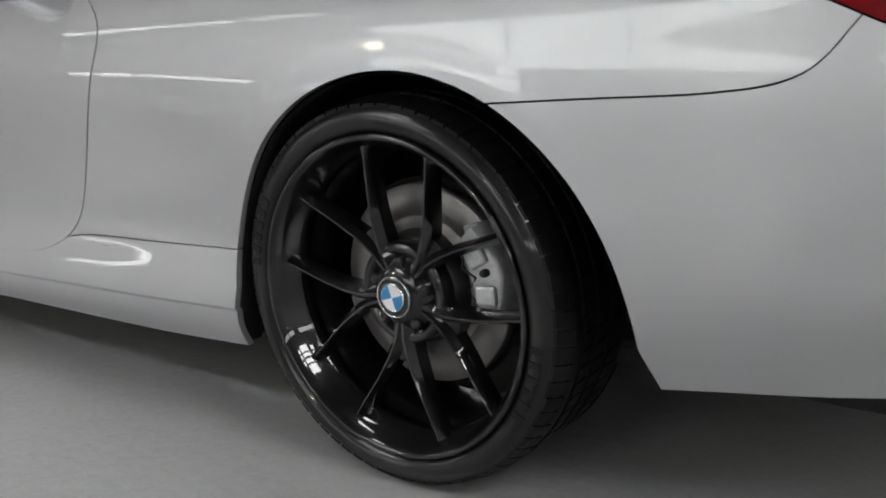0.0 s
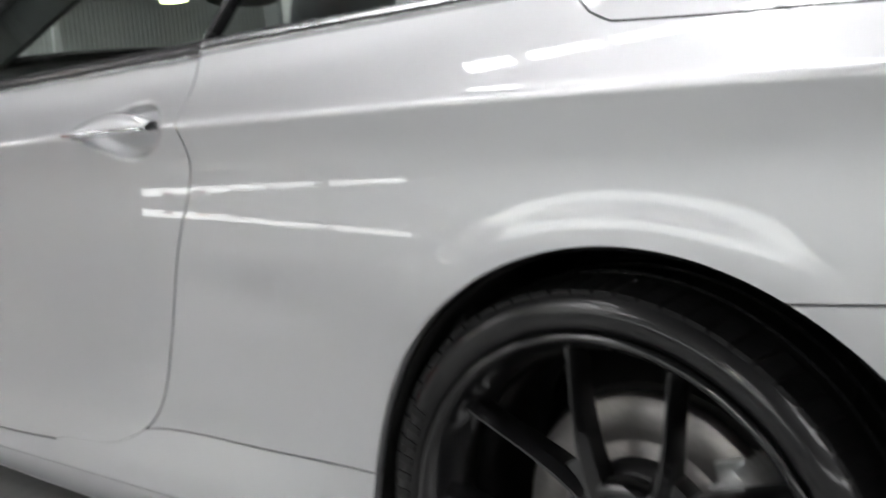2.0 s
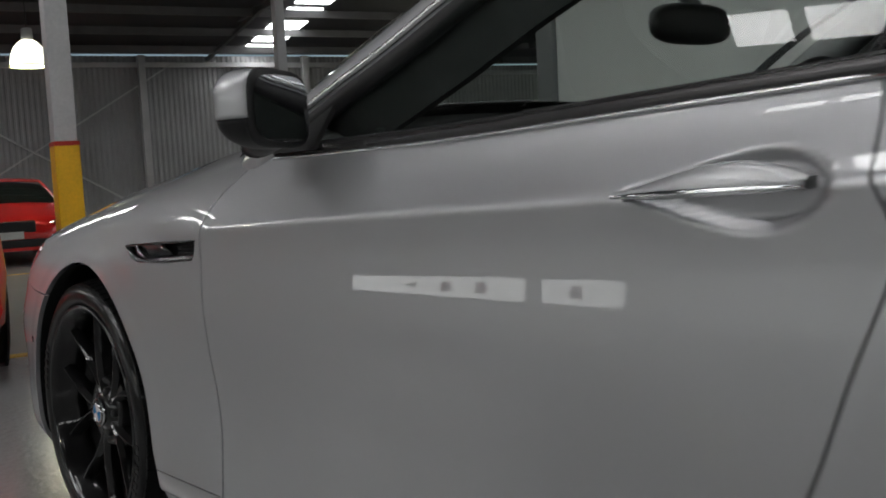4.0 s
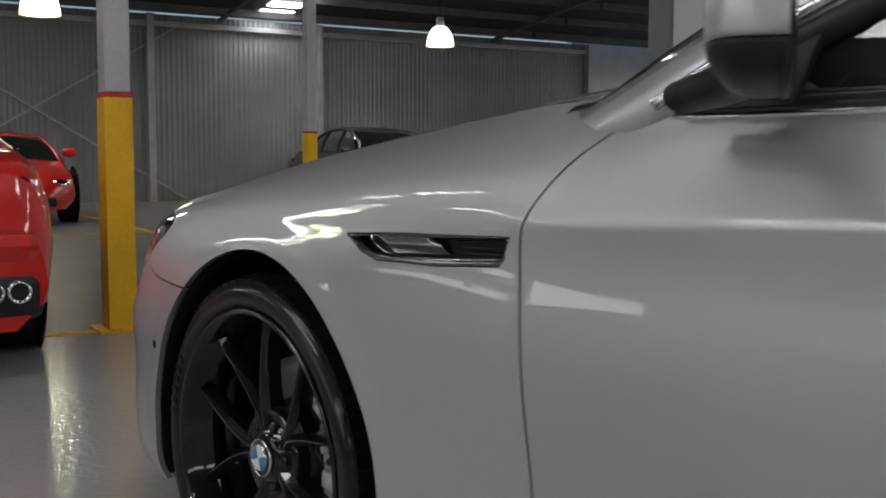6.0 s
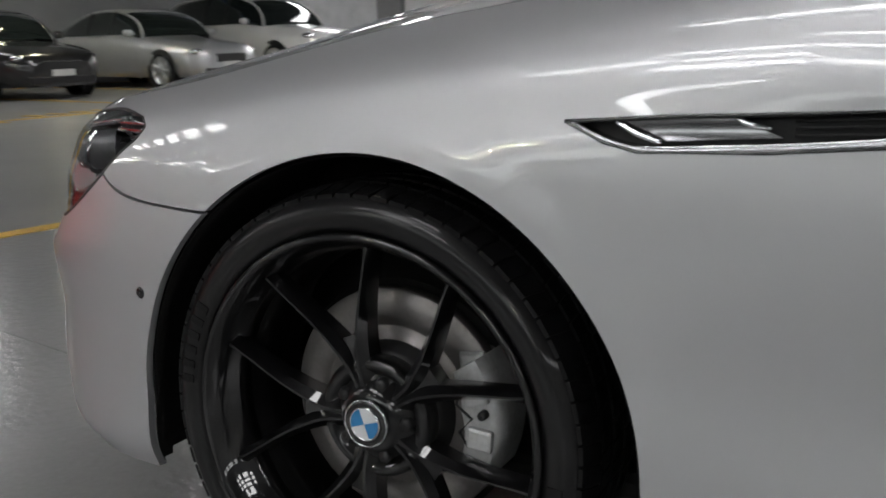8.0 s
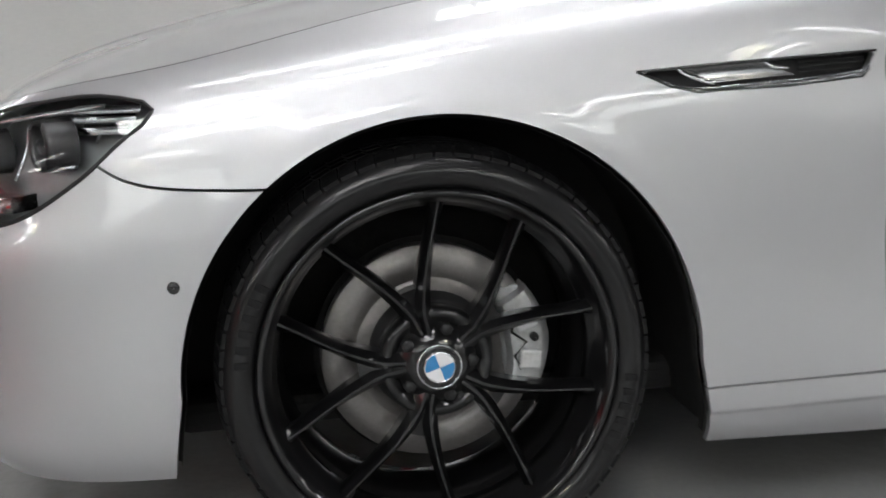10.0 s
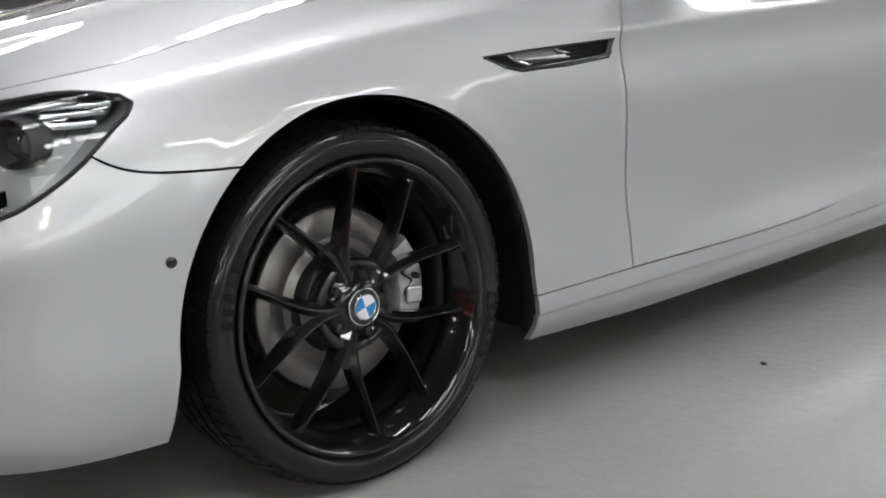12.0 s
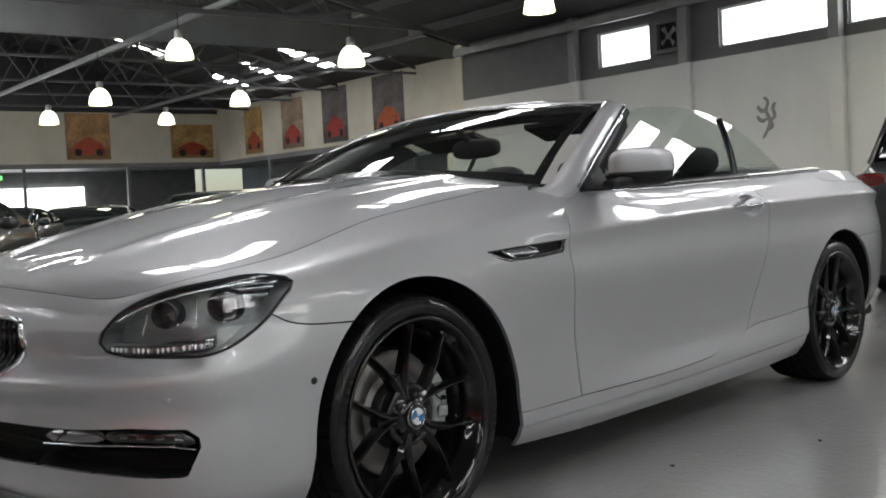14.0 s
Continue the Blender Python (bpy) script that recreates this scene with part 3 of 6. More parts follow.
def tread_blocks(radius, width):
    """Shoulder blocks and ribs of the tread."""
    verts, faces = [], []
    h = width / 2

    def block(w0, w1, y0, y1, r0, r1, skew=0.0):
        o = len(verts)
        for r in (r0, r1):
            for w, y in ((w0, y0), (w1, y0), (w1 + skew, y1), (w0 + skew, y1)):
                rr = r - (0.010 if abs(y) > h - 0.02 else 0.0)
                verts.append((rr * math.cos(w), y, rr * math.sin(w)))
        faces.extend([(o + 4, o + 5, o + 6, o + 7)] + [(o + a, o + b, o + 4 + b, o + 4 + a) for a, b in ((0, 1), (1, 2), (2, 3), (3, 0))])
    n = 72
    for k in range(n):
        w, d = 2 * math.pi * k / n, 2 * math.pi / n
        for side in (-1, 1):
            block(w, w + d * 0.84, side * (h - 0.010), side * (h - 0.052), radius - 0.008, radius + 0.0035, side * 0.02)
        for y in (-0.045, 0.0, 0.045):
            block(w + d * 0.1, w + d * 0.97, y - 0.016, y + 0.016, radius - 0.006, radius + 0.0035, 0.015)
    return mesh_from("tread", verts, faces, smooth=False)


def rim_mesh(width):
    h = width / 2
    prof = [(0.276, -h + 0.016), (0.281, -h + 0.004), (0.276, -h - 0.002), (0.270, -h + 0.001), (0.266, -h + 0.012), (0.259, -h + 0.020), (0.255, -h + 0.048), (0.249, -h + 0.052), (0.247, -h + 0.078), (0.250, -h + 0.082), (0.250, -h + 0.088), (0.243, -h + 0.093), (0.236, 0.03), (0.240, h - 0.04), (0.258, h - 0.012), (0.272, h), (0.276, h - 0.016)]
    return lathe(prof, 96)


def spoke_mesh(angle_root, angle_tip, face):
    """One arm, from the shared root near the hub to the edge of the rim."""
    verts, faces, n = [], [], 14
    for i in range(n + 1):
        t = i / n
        r = 0.050 + (0.266 - 0.050) * t
        k = max(0.0, (t - 0.14) / 0.86)
        w = angle_root + (angle_tip - angle_root) * (1 - (1 - k) ** 1.55)
        hw = 0.0155 - 0.0062 * min(1, t * 1.6) + 0.004 * max(0, t - 0.85) / 0.15
        yf = face + 0.014 - 0.004 * math.sin(math.pi * t) - 0.012 * t ** 2
        deep = 0.046 - 0.014 * t
        c, s = math.cos(w), math.sin(w)
        for o, y in ((-hw, yf + deep), (-hw * 0.98, yf + 0.013), (-hw * 0.16, yf), (hw * 0.16, yf), (hw * 0.98, yf + 0.013), (hw, yf + deep)):
            verts.append((r * c - o * s, y, r * s + o * c))
    m = 6
    for i in range(n):
        for k in range(m):
            k2 = (k + 1) % m
            faces.append((i * m + k, i * m + k2, (i + 1) * m + k2, (i + 1) * m + k))
    faces += [tuple(range(m)), tuple(reversed(range(n * m, n * m + m)))]
    bm = bmesh.new()
    me = mesh_from("spoke", verts, faces)
    bm.from_mesh(me)
    bpy.data.meshes.remove(me)
    bmesh.ops.recalc_face_normals(bm, faces=bm.faces)
    return smooth_bm(bm, 32)


def sector(r0, r1, w0, w1, y, n=10):
    rows = [[(r * math.cos(w0 + (w1 - w0) * i / n), y, r * math.sin(w0 + (w1 - w0) * i / n)) for r in (r0, (r0 + r1) / 2, r1)] for i in range(n + 1)]
    return thick_sheet(rows, (0, 0.002, 0))


def build_wheel(x, z, y_face, radius, width, mids, caliper_angle, caliper_low):
    wheel = part("wheel", rim_mesh(width), RIM_BLACK, car, "gloss black ten-spoke alloy wheel")
    yc = y_face + width / 2
    wheel.location = (x, yc, z)
    face = -width / 2 + 0.026
    tyre = part("tyre", tyre_mesh(radius, width), RUBBER, wheel, "low-profile black rubber tyre")
    part("tread", tread_blocks(radius, width), TREAD, wheel)["kind"] = "stuff"
    for mid in mids:
        for side in (-1, 1):
            root = radians(mid + side * 6)
            part("spoke", spoke_mesh(root, radians(mid + side * 21), face), RIM_BLACK, wheel)
    hub = lathe([(0.001, face + 0.006), (0.040, face + 0.006), (0.047, face + 0.012), (0.060, face + 0.022), (0.072, face + 0.040), (0.076, face + 0.085)], 48)
    part("hub", hub, RIM_BLACK, wheel)
    part("hub_ring", lathe([(0.060, face + 0.034), (0.074, face + 0.020), (0.083, face + 0.018), (0.090, face + 0.026), (0.090, face + 0.07), (0.06, face + 0.07)], 60), RIM_BLACK, wheel)
    for mid in mids:
        m0 = radians(mid)
        web = [[((0.052 + 0.072 * j / 6) * math.cos(m0 + w), face + 0.016 + 0.010 * j / 6, (0.052 + 0.072 * j / 6) * math.sin(m0 + w)) for w in [radians((6 + 7 * j / 6) * i / 3) for i in range(-3, 4)]] for j in range(7)]
        part("spoke_web", thick_sheet(web, (0, 0.030, 0)), RIM_BLACK, wheel)
    for mid in mids:
        w = radians(mid + 36)
        bolt = lathe([(0.001, -0.010), (0.009, -0.010), (0.0105, -0.006), (0.0105, 0.02)], 6)
        b = part("wheel_bolt", bolt, BLACK_PLASTIC, wheel)
        b.location = (0.056 * math.cos(w), face + 0.022, 0.056 * math.sin(w))
    # centre cap: dark ring and blue and white quarters
    cap = lathe([(0.0005, face - 0.002), (0.0235, face - 0.002), (0.024, face - 0.0035), (0.033, face - 0.0028), (0.0355, face + 0.001), (0.036, face + 0.01)], 48)
    cap_ob = part("centre_cap", cap, GLOSS_BLACK, wheel, "round black centre cap with blue and white quarters")
    for q in range(4):
        part("quarter", sector(0.001, 0.0225, radians(90 * q + 18), radians(90 * q + 108), face - 0.0062), (BADGE_WHITE, BADGE_BLUE)[q % 2], cap_ob)
    part("cap_ring", lathe([(0.0225, face - 0.0045), (0.0232, face - 0.0062), (0.0245, face - 0.0062), (0.0252, face - 0.0035)], 48), CHROME, cap_ob)
    part("cap_ring", lathe([(0.0335, face - 0.0025), (0.0345, face - 0.0036), (0.0358, face - 0.0025), (0.0362, face + 0.002)], 48), CHROME, cap_ob)
    # raised writing on the sidewall as plain bars
    for w0 in (150, 330):
        for k in range(6):
            w = radians(w0 + k * 4.6)
            bm = boxed(-0.006, 0.006, -0.0016, 0.001, -0.011, 0.011, 0.0008)
            bar = part("sidewall_bar", bm, TREAD, tyre)
            bar.matrix_local = Matrix.Rotation(-w + math.pi / 2, 4, "Y") @ Matrix.Translation((0, -width / 2 - 0.0035, 0.302))
    # brake behind the spokes
    dy = face + 0.085
    disc = part("brake_disc", lathe([(0.075, dy - 0.03), (0.088, dy - 0.028), (0.092, dy), (0.118, dy), (0.120, dy + 0.0025), (0.124, dy + 0.0025), (0.126, dy), (0.166, dy), (0.168, dy + 0.002), (0.176, dy + 0.002), (0.178, dy + 0.005), (0.178, dy + 0.024), (0.10, dy + 0.026)], 72), DISC_METAL, wheel, "bare steel brake disc")
    # bell coloured near-black: the shadow round the hat is put into its colour
    part("disc_bell", lathe([(0.001, dy - 0.036), (0.086, dy - 0.036), (0.096, dy - 0.028), (0.102, dy - 0.003)], 48), BLACK_PLASTIC, wheel)
    part("dust_shield", lathe([(0.10, dy + 0.03), (0.185, dy + 0.034), (0.188, dy + 0.028)], 48), DARK_VOID, wheel)
    cal = thing_part("caliper", wheel)
    cw = radians(caliper_angle)
    rot = Matrix.Rotation(-cw, 4, "Y")
    body_bm = bmesh.new()
    rows = []
    for i in range(11):
        w = radians(-27 + 54 * i / 10)
        e = 0.008 * abs(i - 5) / 5
        rows.append([(r * math.cos(w), dy - 0.034 + o, r * math.sin(w)) for r, o in ((0.122 + e, 0.012), (0.128 + e, 0.003), (0.150, 0.0), (0.178, 0.0), (0.190 - e, 0.006), (0.195 - e, 0.018))])
    caliper_body = part("caliper_body", thick_sheet(rows, (0, 0.055, 0)), CALIPER_METAL, cal)
    for w, r, sz in ((-12, 0.158, 0.017), (12, 0.158, 0.017)):
        bm = boxed(-0.020, 0.020, -0.008, 0.004, -sz, sz, 0.005)
        o = part("pad_bridge", bm, CALIPER_METAL, cal)
        o.matrix_local = Matrix.Rotation(-radians(w), 4, "Y") @ Matrix.Translation((r, dy - 0.036, 0))
    clip = tube([(0.136, dy - 0.040, -0.045), (0.128, dy - 0.046, -0.02), (0.150, dy - 0.046, 0.0), (0.128, dy - 0.046, 0.02), (0.136, dy - 0.040, 0.045)], 0.0025, 6)
    part("spring_clip", clip, BLACK_PLASTIC, cal)
    part("bleed_bolt", lathe([(0.001, dy - 0.047), (0.006, dy - 0.047), (0.007, dy - 0.043), (0.007, dy - 0.03)], 10), BLACK_PLASTIC, cal).location = (0.165, 0, 0.004)
    bracket = boxed(-0.012, 0.03, 0, 0.05, -0.085, 0.085, 0.006)
    o = part("bracket", bracket, CALIPER_METAL, cal)
    o.location = (0.128, dy - 0.004, 0)
    cal.matrix_local = rot
    return wheel


def thing_part(name, parent):
    ob = new(name)
    ob.parent = parent
    return ob


front_mids, rear_mids = [109 + 72 * k for k in range(5)], [194 + 72 * k for k in range(5)]
build_wheel(0.0, 0.340, -0.917, 0.340, 0.245, front_mids, 6, 0)
build_wheel(2.855, 0.335, -0.938, 0.335, 0.275, rear_mids, 16, 0)


def far_wheel(x, z, y_face, radius, width):
    w = part("wheel", rim_mesh(width), RIM_BLACK, car, "gloss black alloy wheel")
    w.location = (x, y_face - width / 2, z)
    part("tyre", tyre_mesh(radius, width), RUBBER, w)
    part("wheel_disc", lathe([(0.001, 0.02), (0.245, 0.03)], 48), RIM_BLACK, w)


far_wheel(0.0, 0.340, 0.917, 0.340, 0.245)
far_wheel(2.855, 0.335, 0.938, 0.335, 0.275)

# wheel housings that follow the edge of each wheel opening
def housing_path(cx, cz, r, flare, front_low, rear_low):
    pts = [(cx + r + (cz - z) * flare, z) for z in np.linspace(rear_low, cz, 6)[:-1]]
    pts += [(cx + r * math.cos(w), cz + r * math.sin(w)) for w in np.linspace(0, math.pi, 33)]
    return pts + [(cx - r - (cz - z) * flare, z) for z in np.linspace(cz, front_low, 6)[1:]]


for (cx, cz, r), y_out, flare, low0, low1 in ((ARCH_F, -0.905, 0.18, 0.215, 0.185), (ARCH_R, -0.925, 0.28, 0.19, 0.255)):
    outer = housing_path(cx, cz, r - 0.006, flare, low0, low1)
    inner = housing_path(cx, cz, r + 0.012, flare, low0, low1)
    rows = []
    for (ox, oz), (ix, iz) in zip(outer, inner):
        x0, y0, _ = body(np.array([ox]), np.array([max(oz, float(z_low(ox)) + 0.01)]), 0.010)[0]
        rows.append([(x0, y0, oz), (x0, y0 + 0.022, oz), (ix, y0 + 0.045, iz), (ix, -0.60, iz)])
    both("wheel_housing", grid_mesh(rows), DARK_VOID, "black plastic wheel housing")
    both("housing_wall", boxed(cx - r - 0.03, cx + r + 0.03, -0.615, -0.60, 0.26, cz + r + 0.02), DARK_VOID)

# underbody
part("underbody", boxed(-0.42, 3.86, -0.72, 0.72, 0.20, 0.26, 0.02), DARK_VOID, car, "black underbody panel")


# ---- bonnet ----
def edge_point(s, extra=0.0):
    return body(np.array([s]), np.array([z_top(s)]), extra)[0]


BONNET_S0, BONNET_S1 = S0 + 0.001, 0.74


def bonnet_row(s, count=30, deep=0.0):
    """From the shut line at the shoulder across to the middle of the car."""
    p = edge_point(s, 0.0045)
    x0, y0, z0 = p
    # the line leans back towards the middle behind the nose
    xm = np.interp(s, [S0, -1.0, -0.7, -0.38, 0.0, 0.4, 0.74], [-0.775, -0.72, -0.60, -0.42, -0.06, 0.30, 0.58])
    zm = np.interp(xm, [-0.775, -0.70, -0.60, -0.42, -0.06, 0.30, 0.62], [0.760, 0.795, 0.832, 0.882, 0.963, 1.018, 1.046])
    out = []
    for k in range(count + 1):
        u = k / count
        y = y0 * (1 - u)
        e = u ** 0.92
        x = x0 + (xm - x0) * (1 - (1 - u) ** 2)
        z = z0 + (zm - z0) * (1 - (1 - e) ** 2.1)
        a = abs(y)
        z += 0.010 * math.exp(-((a - (0.30 + 0.16 * np.interp(x, [-0.7, 0.6], [0, 1]))) / 0.05) ** 2) * np.clip((x + 0.75) / 0.3, 0, 1)
        out.append((x, y, z - deep))
    return out


_bs = [BONNET_S0 + (BONNET_S1 - BONNET_S0) * i / 70 for i in range(71)]
_smooth_rows = np.array([bonnet_row(s) for s in _bs])
_k = np.exp(-0.5 * (np.arange(-5, 6) / 2.0) ** 2)
_k /= _k.sum()
_pad = np.concatenate([2 * _smooth_rows[:1] - _smooth_rows[5:0:-1], _smooth_rows, 2 * _smooth_rows[-1:] - _smooth_rows[-2:-7:-1]])
_smooth_rows = sum(_k[i] * _pad[i:i + 71] for i in range(11))
_left = [[tuple(p) for p in row] for row in _smooth_rows]
_full = [row + [(x, -y, z) for x, y, z in reversed(row[:-1])] for row in _left]
bonnet_seal = [edge_point(s, 0.003) + np.array((0, 0, -0.001)) for s in np.linspace(S0 + 0.002, 0.72, 90)]
both("bonnet_seal", tube([tuple(p) for p in bonnet_seal], 0.0022, 6), BLACK_PLASTIC, "dark shut line round the bonnet")
part("bonnet", thick_sheet(_full, (0, 0, -0.012)), PAINT, car)


# ---- boot deck and cover behind the seats ----
def deck_row(s, count=20):
    x0, y0, z0 = edge_point(s, 0.0005)
    bump = np.interp(s, [2.3, 2.9, 3.4, 3.9, S1], [0.012, 0.030, 0.045, 0.04, 0.02])
    xm = np.interp(s, [2.3, 3.3, 3.6, 3.9, 4.3, S1], [2.52, 3.3, 3.55, 3.75, 3.85, 3.87])
    return [(x0 + (xm - x0) * (k / count), y0 * (1 - k / count), z0 + bump * (1 - (1 - k / count) ** 2.6)) for k in range(count + 1)]


def deck(s0, s1, n):
    half = [deck_row(s0 + (s1 - s0) * i / n) for i in range(n + 1)]
    return thick_sheet([r + [(x, -y, z) for x, y, z in reversed(r[:-1])] for r in half], (0, 0, -0.012))


part("top_cover", deck(2.62, 3.236, 24), PAINT, car)
part("boot_lid", deck(3.241, S1 - 0.001, 44), PAINT, car)

# ---- belt trim, windscreen, glass ----
belt = [body(np.array([s]), np.array([z_top(s)]), -0.002)[0] for s in np.linspace(0.89, 2.9, 60)]
rows = [[tuple(p + np.array(o)) for o in ((0, 0.000, -0.012), (0, -0.004, -0.006), (0, -0.004, 0.008), (0, 0.006, 0.014), (0, 0.022, 0.014), (0, 0.022, -0.012))] for p in belt]
both("belt_trim", grid_mesh(rows[36:], closed=True), SATIN, "polished trim strip along the window line")
both("door_belt_trim", grid_mesh(rows[:37], closed=True), DARK_TRIM, "dark satin trim strip along the door window")
both("bright_line", tube([tuple(p + np.array((0, -0.0045, -0.009))) for p in belt[:37]], 0.0040, 6), SATIN)
both("trim_groove", tube([tuple(p + np.array((0, -0.0042, 0.002))) for p in belt[36:]], 0.0030, 6), DARK_TRIM)
rows = [[tuple(p + np.array(o)) for o in ((0, 0.020, 0.000), (0, 0.012, 0.011), (0, 0.016, 0.017), (0, 0.034, 0.017), (0, 0.034, 0.0))] for p in belt[:44]]
both("window_seal", grid_mesh(rows, closed=True), BLACK_PLASTIC)

PILLAR = spline([(0.72, -0.822, 0.908), (0.83, -0.843, 0.951), (0.95, -0.820, 1.022), (1.15, -0.757, 1.125), (1.32, -0.705, 1.215), (1.455, -0.655, 1.278)], 30)
INNER = spline([(0.60, -0.775, 0.940), (0.73, -0.788, 0.985), (0.90, -0.752, 1.078), (1.09, -0.700, 1.180), (1.27, -0.645, 1.262), (1.405, -0.585, 1.302)], 30)


INNER = [tuple(Vector(q).lerp(Vector(p), 0.30)) for p, q in zip(PILLAR, INNER)]


def pillar_profile(p, q):
    p, q = Vector(p), Vector(q)
    return [tuple(v) for v in (q + Vector((0, 0, -0.006)), q.lerp(p, 0.10) + Vector((-0.003, -0.003, 0.008)), q.lerp(p, 0.55) + Vector((-0.004, -0.007, 0.012)), p + Vector((-0.004, -0.010, 0.008)), p + Vector((0.024, -0.012, -0.010)), p + Vector((0.028, 0.012, -0.028)), q + Vector((0.03, 0.0, -0.04)))]


both("windscreen_pillar", grid_mesh([pillar_profile(p, q) for p, q in zip(PILLAR, INNER)], closed=True), PAINT)
both("pillar_trim", tube([Vector(p) + Vector((0.016, -0.0135, -0.002)) for p in PILLAR[5:]], 0.0085, 8), SATIN, "thin bright trim along the windscreen pillar")
both("pillar_seal", tube([Vector(p) + Vector((0.040, -0.004, -0.022)) for p in PILLAR[8:]], 0.020, 8, 0.7), BLACK_PLASTIC)
both("pillar_lining", thick_sheet([[tuple(Vector(p) + Vector((0.03 + 0.10 * v, 0.004 + 0.05 * v, -0.024 - 0.055 * v + 0.012 * math.sin(math.pi * v)))) for v in (0, 0.25, 0.5, 0.75, 1)] for p in PILLAR[9:]], (0, 0.02, 0)), BLACK_PLASTIC, "black inner lining of the windscreen pillar")


def header_point(u):
    """Along the top of the windscreen, u from -1 to 1 across the car."""
    return (1.365 + 0.058 * u * u, 0.622 * u, 1.322 - 0.030 * u * u)


def cowl_point(u):
    return (0.600 + 0.140 * u * u, 0.80 * u, 1.030 - 0.056 * u * u)


hd = [header_point(-1 + 2 * i / 24) for i in range(25)]
part("windscreen_header", grid_mesh([[tuple(Vector(p) + Vector(o)) for o in ((-0.03, 0, -0.004), (0.0, 0, 0.010), (0.04, 0, 0.010), (0.062, 0, -0.004), (0.055, 0, -0.026), (0.0, 0, -0.03), (-0.03, 0, -0.014))] for p in hd], closed=True), PAINT, car)
part("header_lining", grid_mesh([[tuple(Vector(p) + Vector(o)) for o in ((0.0, 0, -0.031), (0.058, 0, -0.027), (0.10, 0, -0.045), (0.02, 0, -0.06))] for p in hd], closed=True), BLACK_PLASTIC, car)
rows = []
for j in range(13):
    v = j / 12
    rows.append([tuple(Vector(cowl_point(-0.985 + 1.97 * i / 24)).lerp(Vector(header_point(-0.985 + 1.97 * i / 24)), v) + Vector((-0.018, 0, 0.03)) * math.sin(math.pi * v)) for i in range(25)])
ws = part("windscreen", grid_mesh(rows), GLASS, car, "clear raked windscreen")


def screen_band(u0, u1, v0, v1, n=14):
    """A strip of the printed black border on the windscreen."""
    out = []
    for j in range(n + 1):
        v = v0 + (v1 - v0) * j / n
        row = []
        for i in range(9):
            u = u0 + (u1 - u0) * i / 8
            row.append(tuple(Vector(cowl_point(u)).lerp(Vector(header_point(u)), v) + Vector((-0.018, 0, 0.03)) * math.sin(math.pi * v) + Vector((-0.002, 0, 0.004))))
        out.append(row)
    return thick_sheet(out, (0.001, 0, -0.002))


for u0, u1, v0, v1 in ((-0.995, -0.952, 0.0, 0.98), (0.952, 0.995, 0.0, 0.98), (-0.95, 0.95, 0.90, 0.985), (-0.95, 0.95, 0.0, 0.07)):
    part("black_border", screen_band(u0, u1, v0, v1), GLOSS_BLACK, ws, "printed black border of the windscreen")
ws.visible_shadow = False
cowl = [[tuple(Vector(cowl_point(u)) + Vector((dx, 0, dz))) for dx, dz in ((0.03, 0.002), (-0.05, -0.006), (-0.09, -0.03), (0.03, -0.05))] for u in [-1 + 2 * i / 20 for i in range(21)]]
part("cowl", grid_mesh(cowl, closed=True), BLACK_PLASTIC, car, "black plastic cowl below the windscreen")
for y0 in (-0.46, 0.10):
    part("wiper", tube([(0.635, y0, 1.034), (0.69, y0 + 0.25, 1.050), (0.722, y0 + 0.50, 1.054)], [0.006, 0.005, 0.004], 6), BLACK_PLASTIC, car)

# side glass: door pane and rear quarter pane, upright and curving inwards
GLASS_TOP = soft_line([(0.88, 0.95), (1.1, 1.085), (1.38, 1.235), (1.5, 1.262), (1.74, 1.284), (2.02, 1.272), (2.25, 1.218), (2.40, 1.135), (2.50, 1.055), (2.57, 0.990)])


def glass_sheet(x0, x1, lean0=0.0, lean1=0.0, n=26, m=10):
    rows = []
    for j in range(m + 1):
        v = j / m
        row = []
        for i in range(n + 1):
            u = i / n
            x = (x0 + lean0 * v) * (1 - u) + (x1 + lean1 * v) * u
            low = float(z_top(x)) - 0.02
            z = low + (max(float(GLASS_TOP(x)), low + 0.012) - low) * v
            y = -0.834 + 0.45 * (z - 0.95)
            row.append((x, y, z))
        rows.append(row)
    return grid_mesh(rows)


for name, mesh in (("door_window", glass_sheet(0.93, 2.062, 0.0, 0.092)), ("quarter_window", glass_sheet(2.088, 2.56, 0.092, 0.0))):
    for ob in both(name, mesh, TINT_GLASS, "green-tinted side window"):
        ob.visible_shadow = False
seam = spline([(2.064, -0.828, 0.965), (2.083, -0.813, 1.0), (2.127, -0.777, 1.08), (2.154, -0.741, 1.16), (2.170, -0.703, 1.240)], 14)
both("window_seam", tube(seam, 0.016, 8, 0.55, up=(0, 1, 0)), GLOSS_BLACK, "black strip between the side windows")
# dark corner at the foot of the pillar that carries the mirror
tri = [[(0.90 + 0.16 * u, -0.868 + 0.06 * v * (0.3 + u), 0.955 + v * (0.012 + 0.105 * u)) for u in (0, 0.25, 0.5, 0.75, 1.0)] for v in (0, 0.5, 1.0)]
both("mirror_corner", thick_sheet(tri, (0, 0.012, 0)), BLACK_PLASTIC)


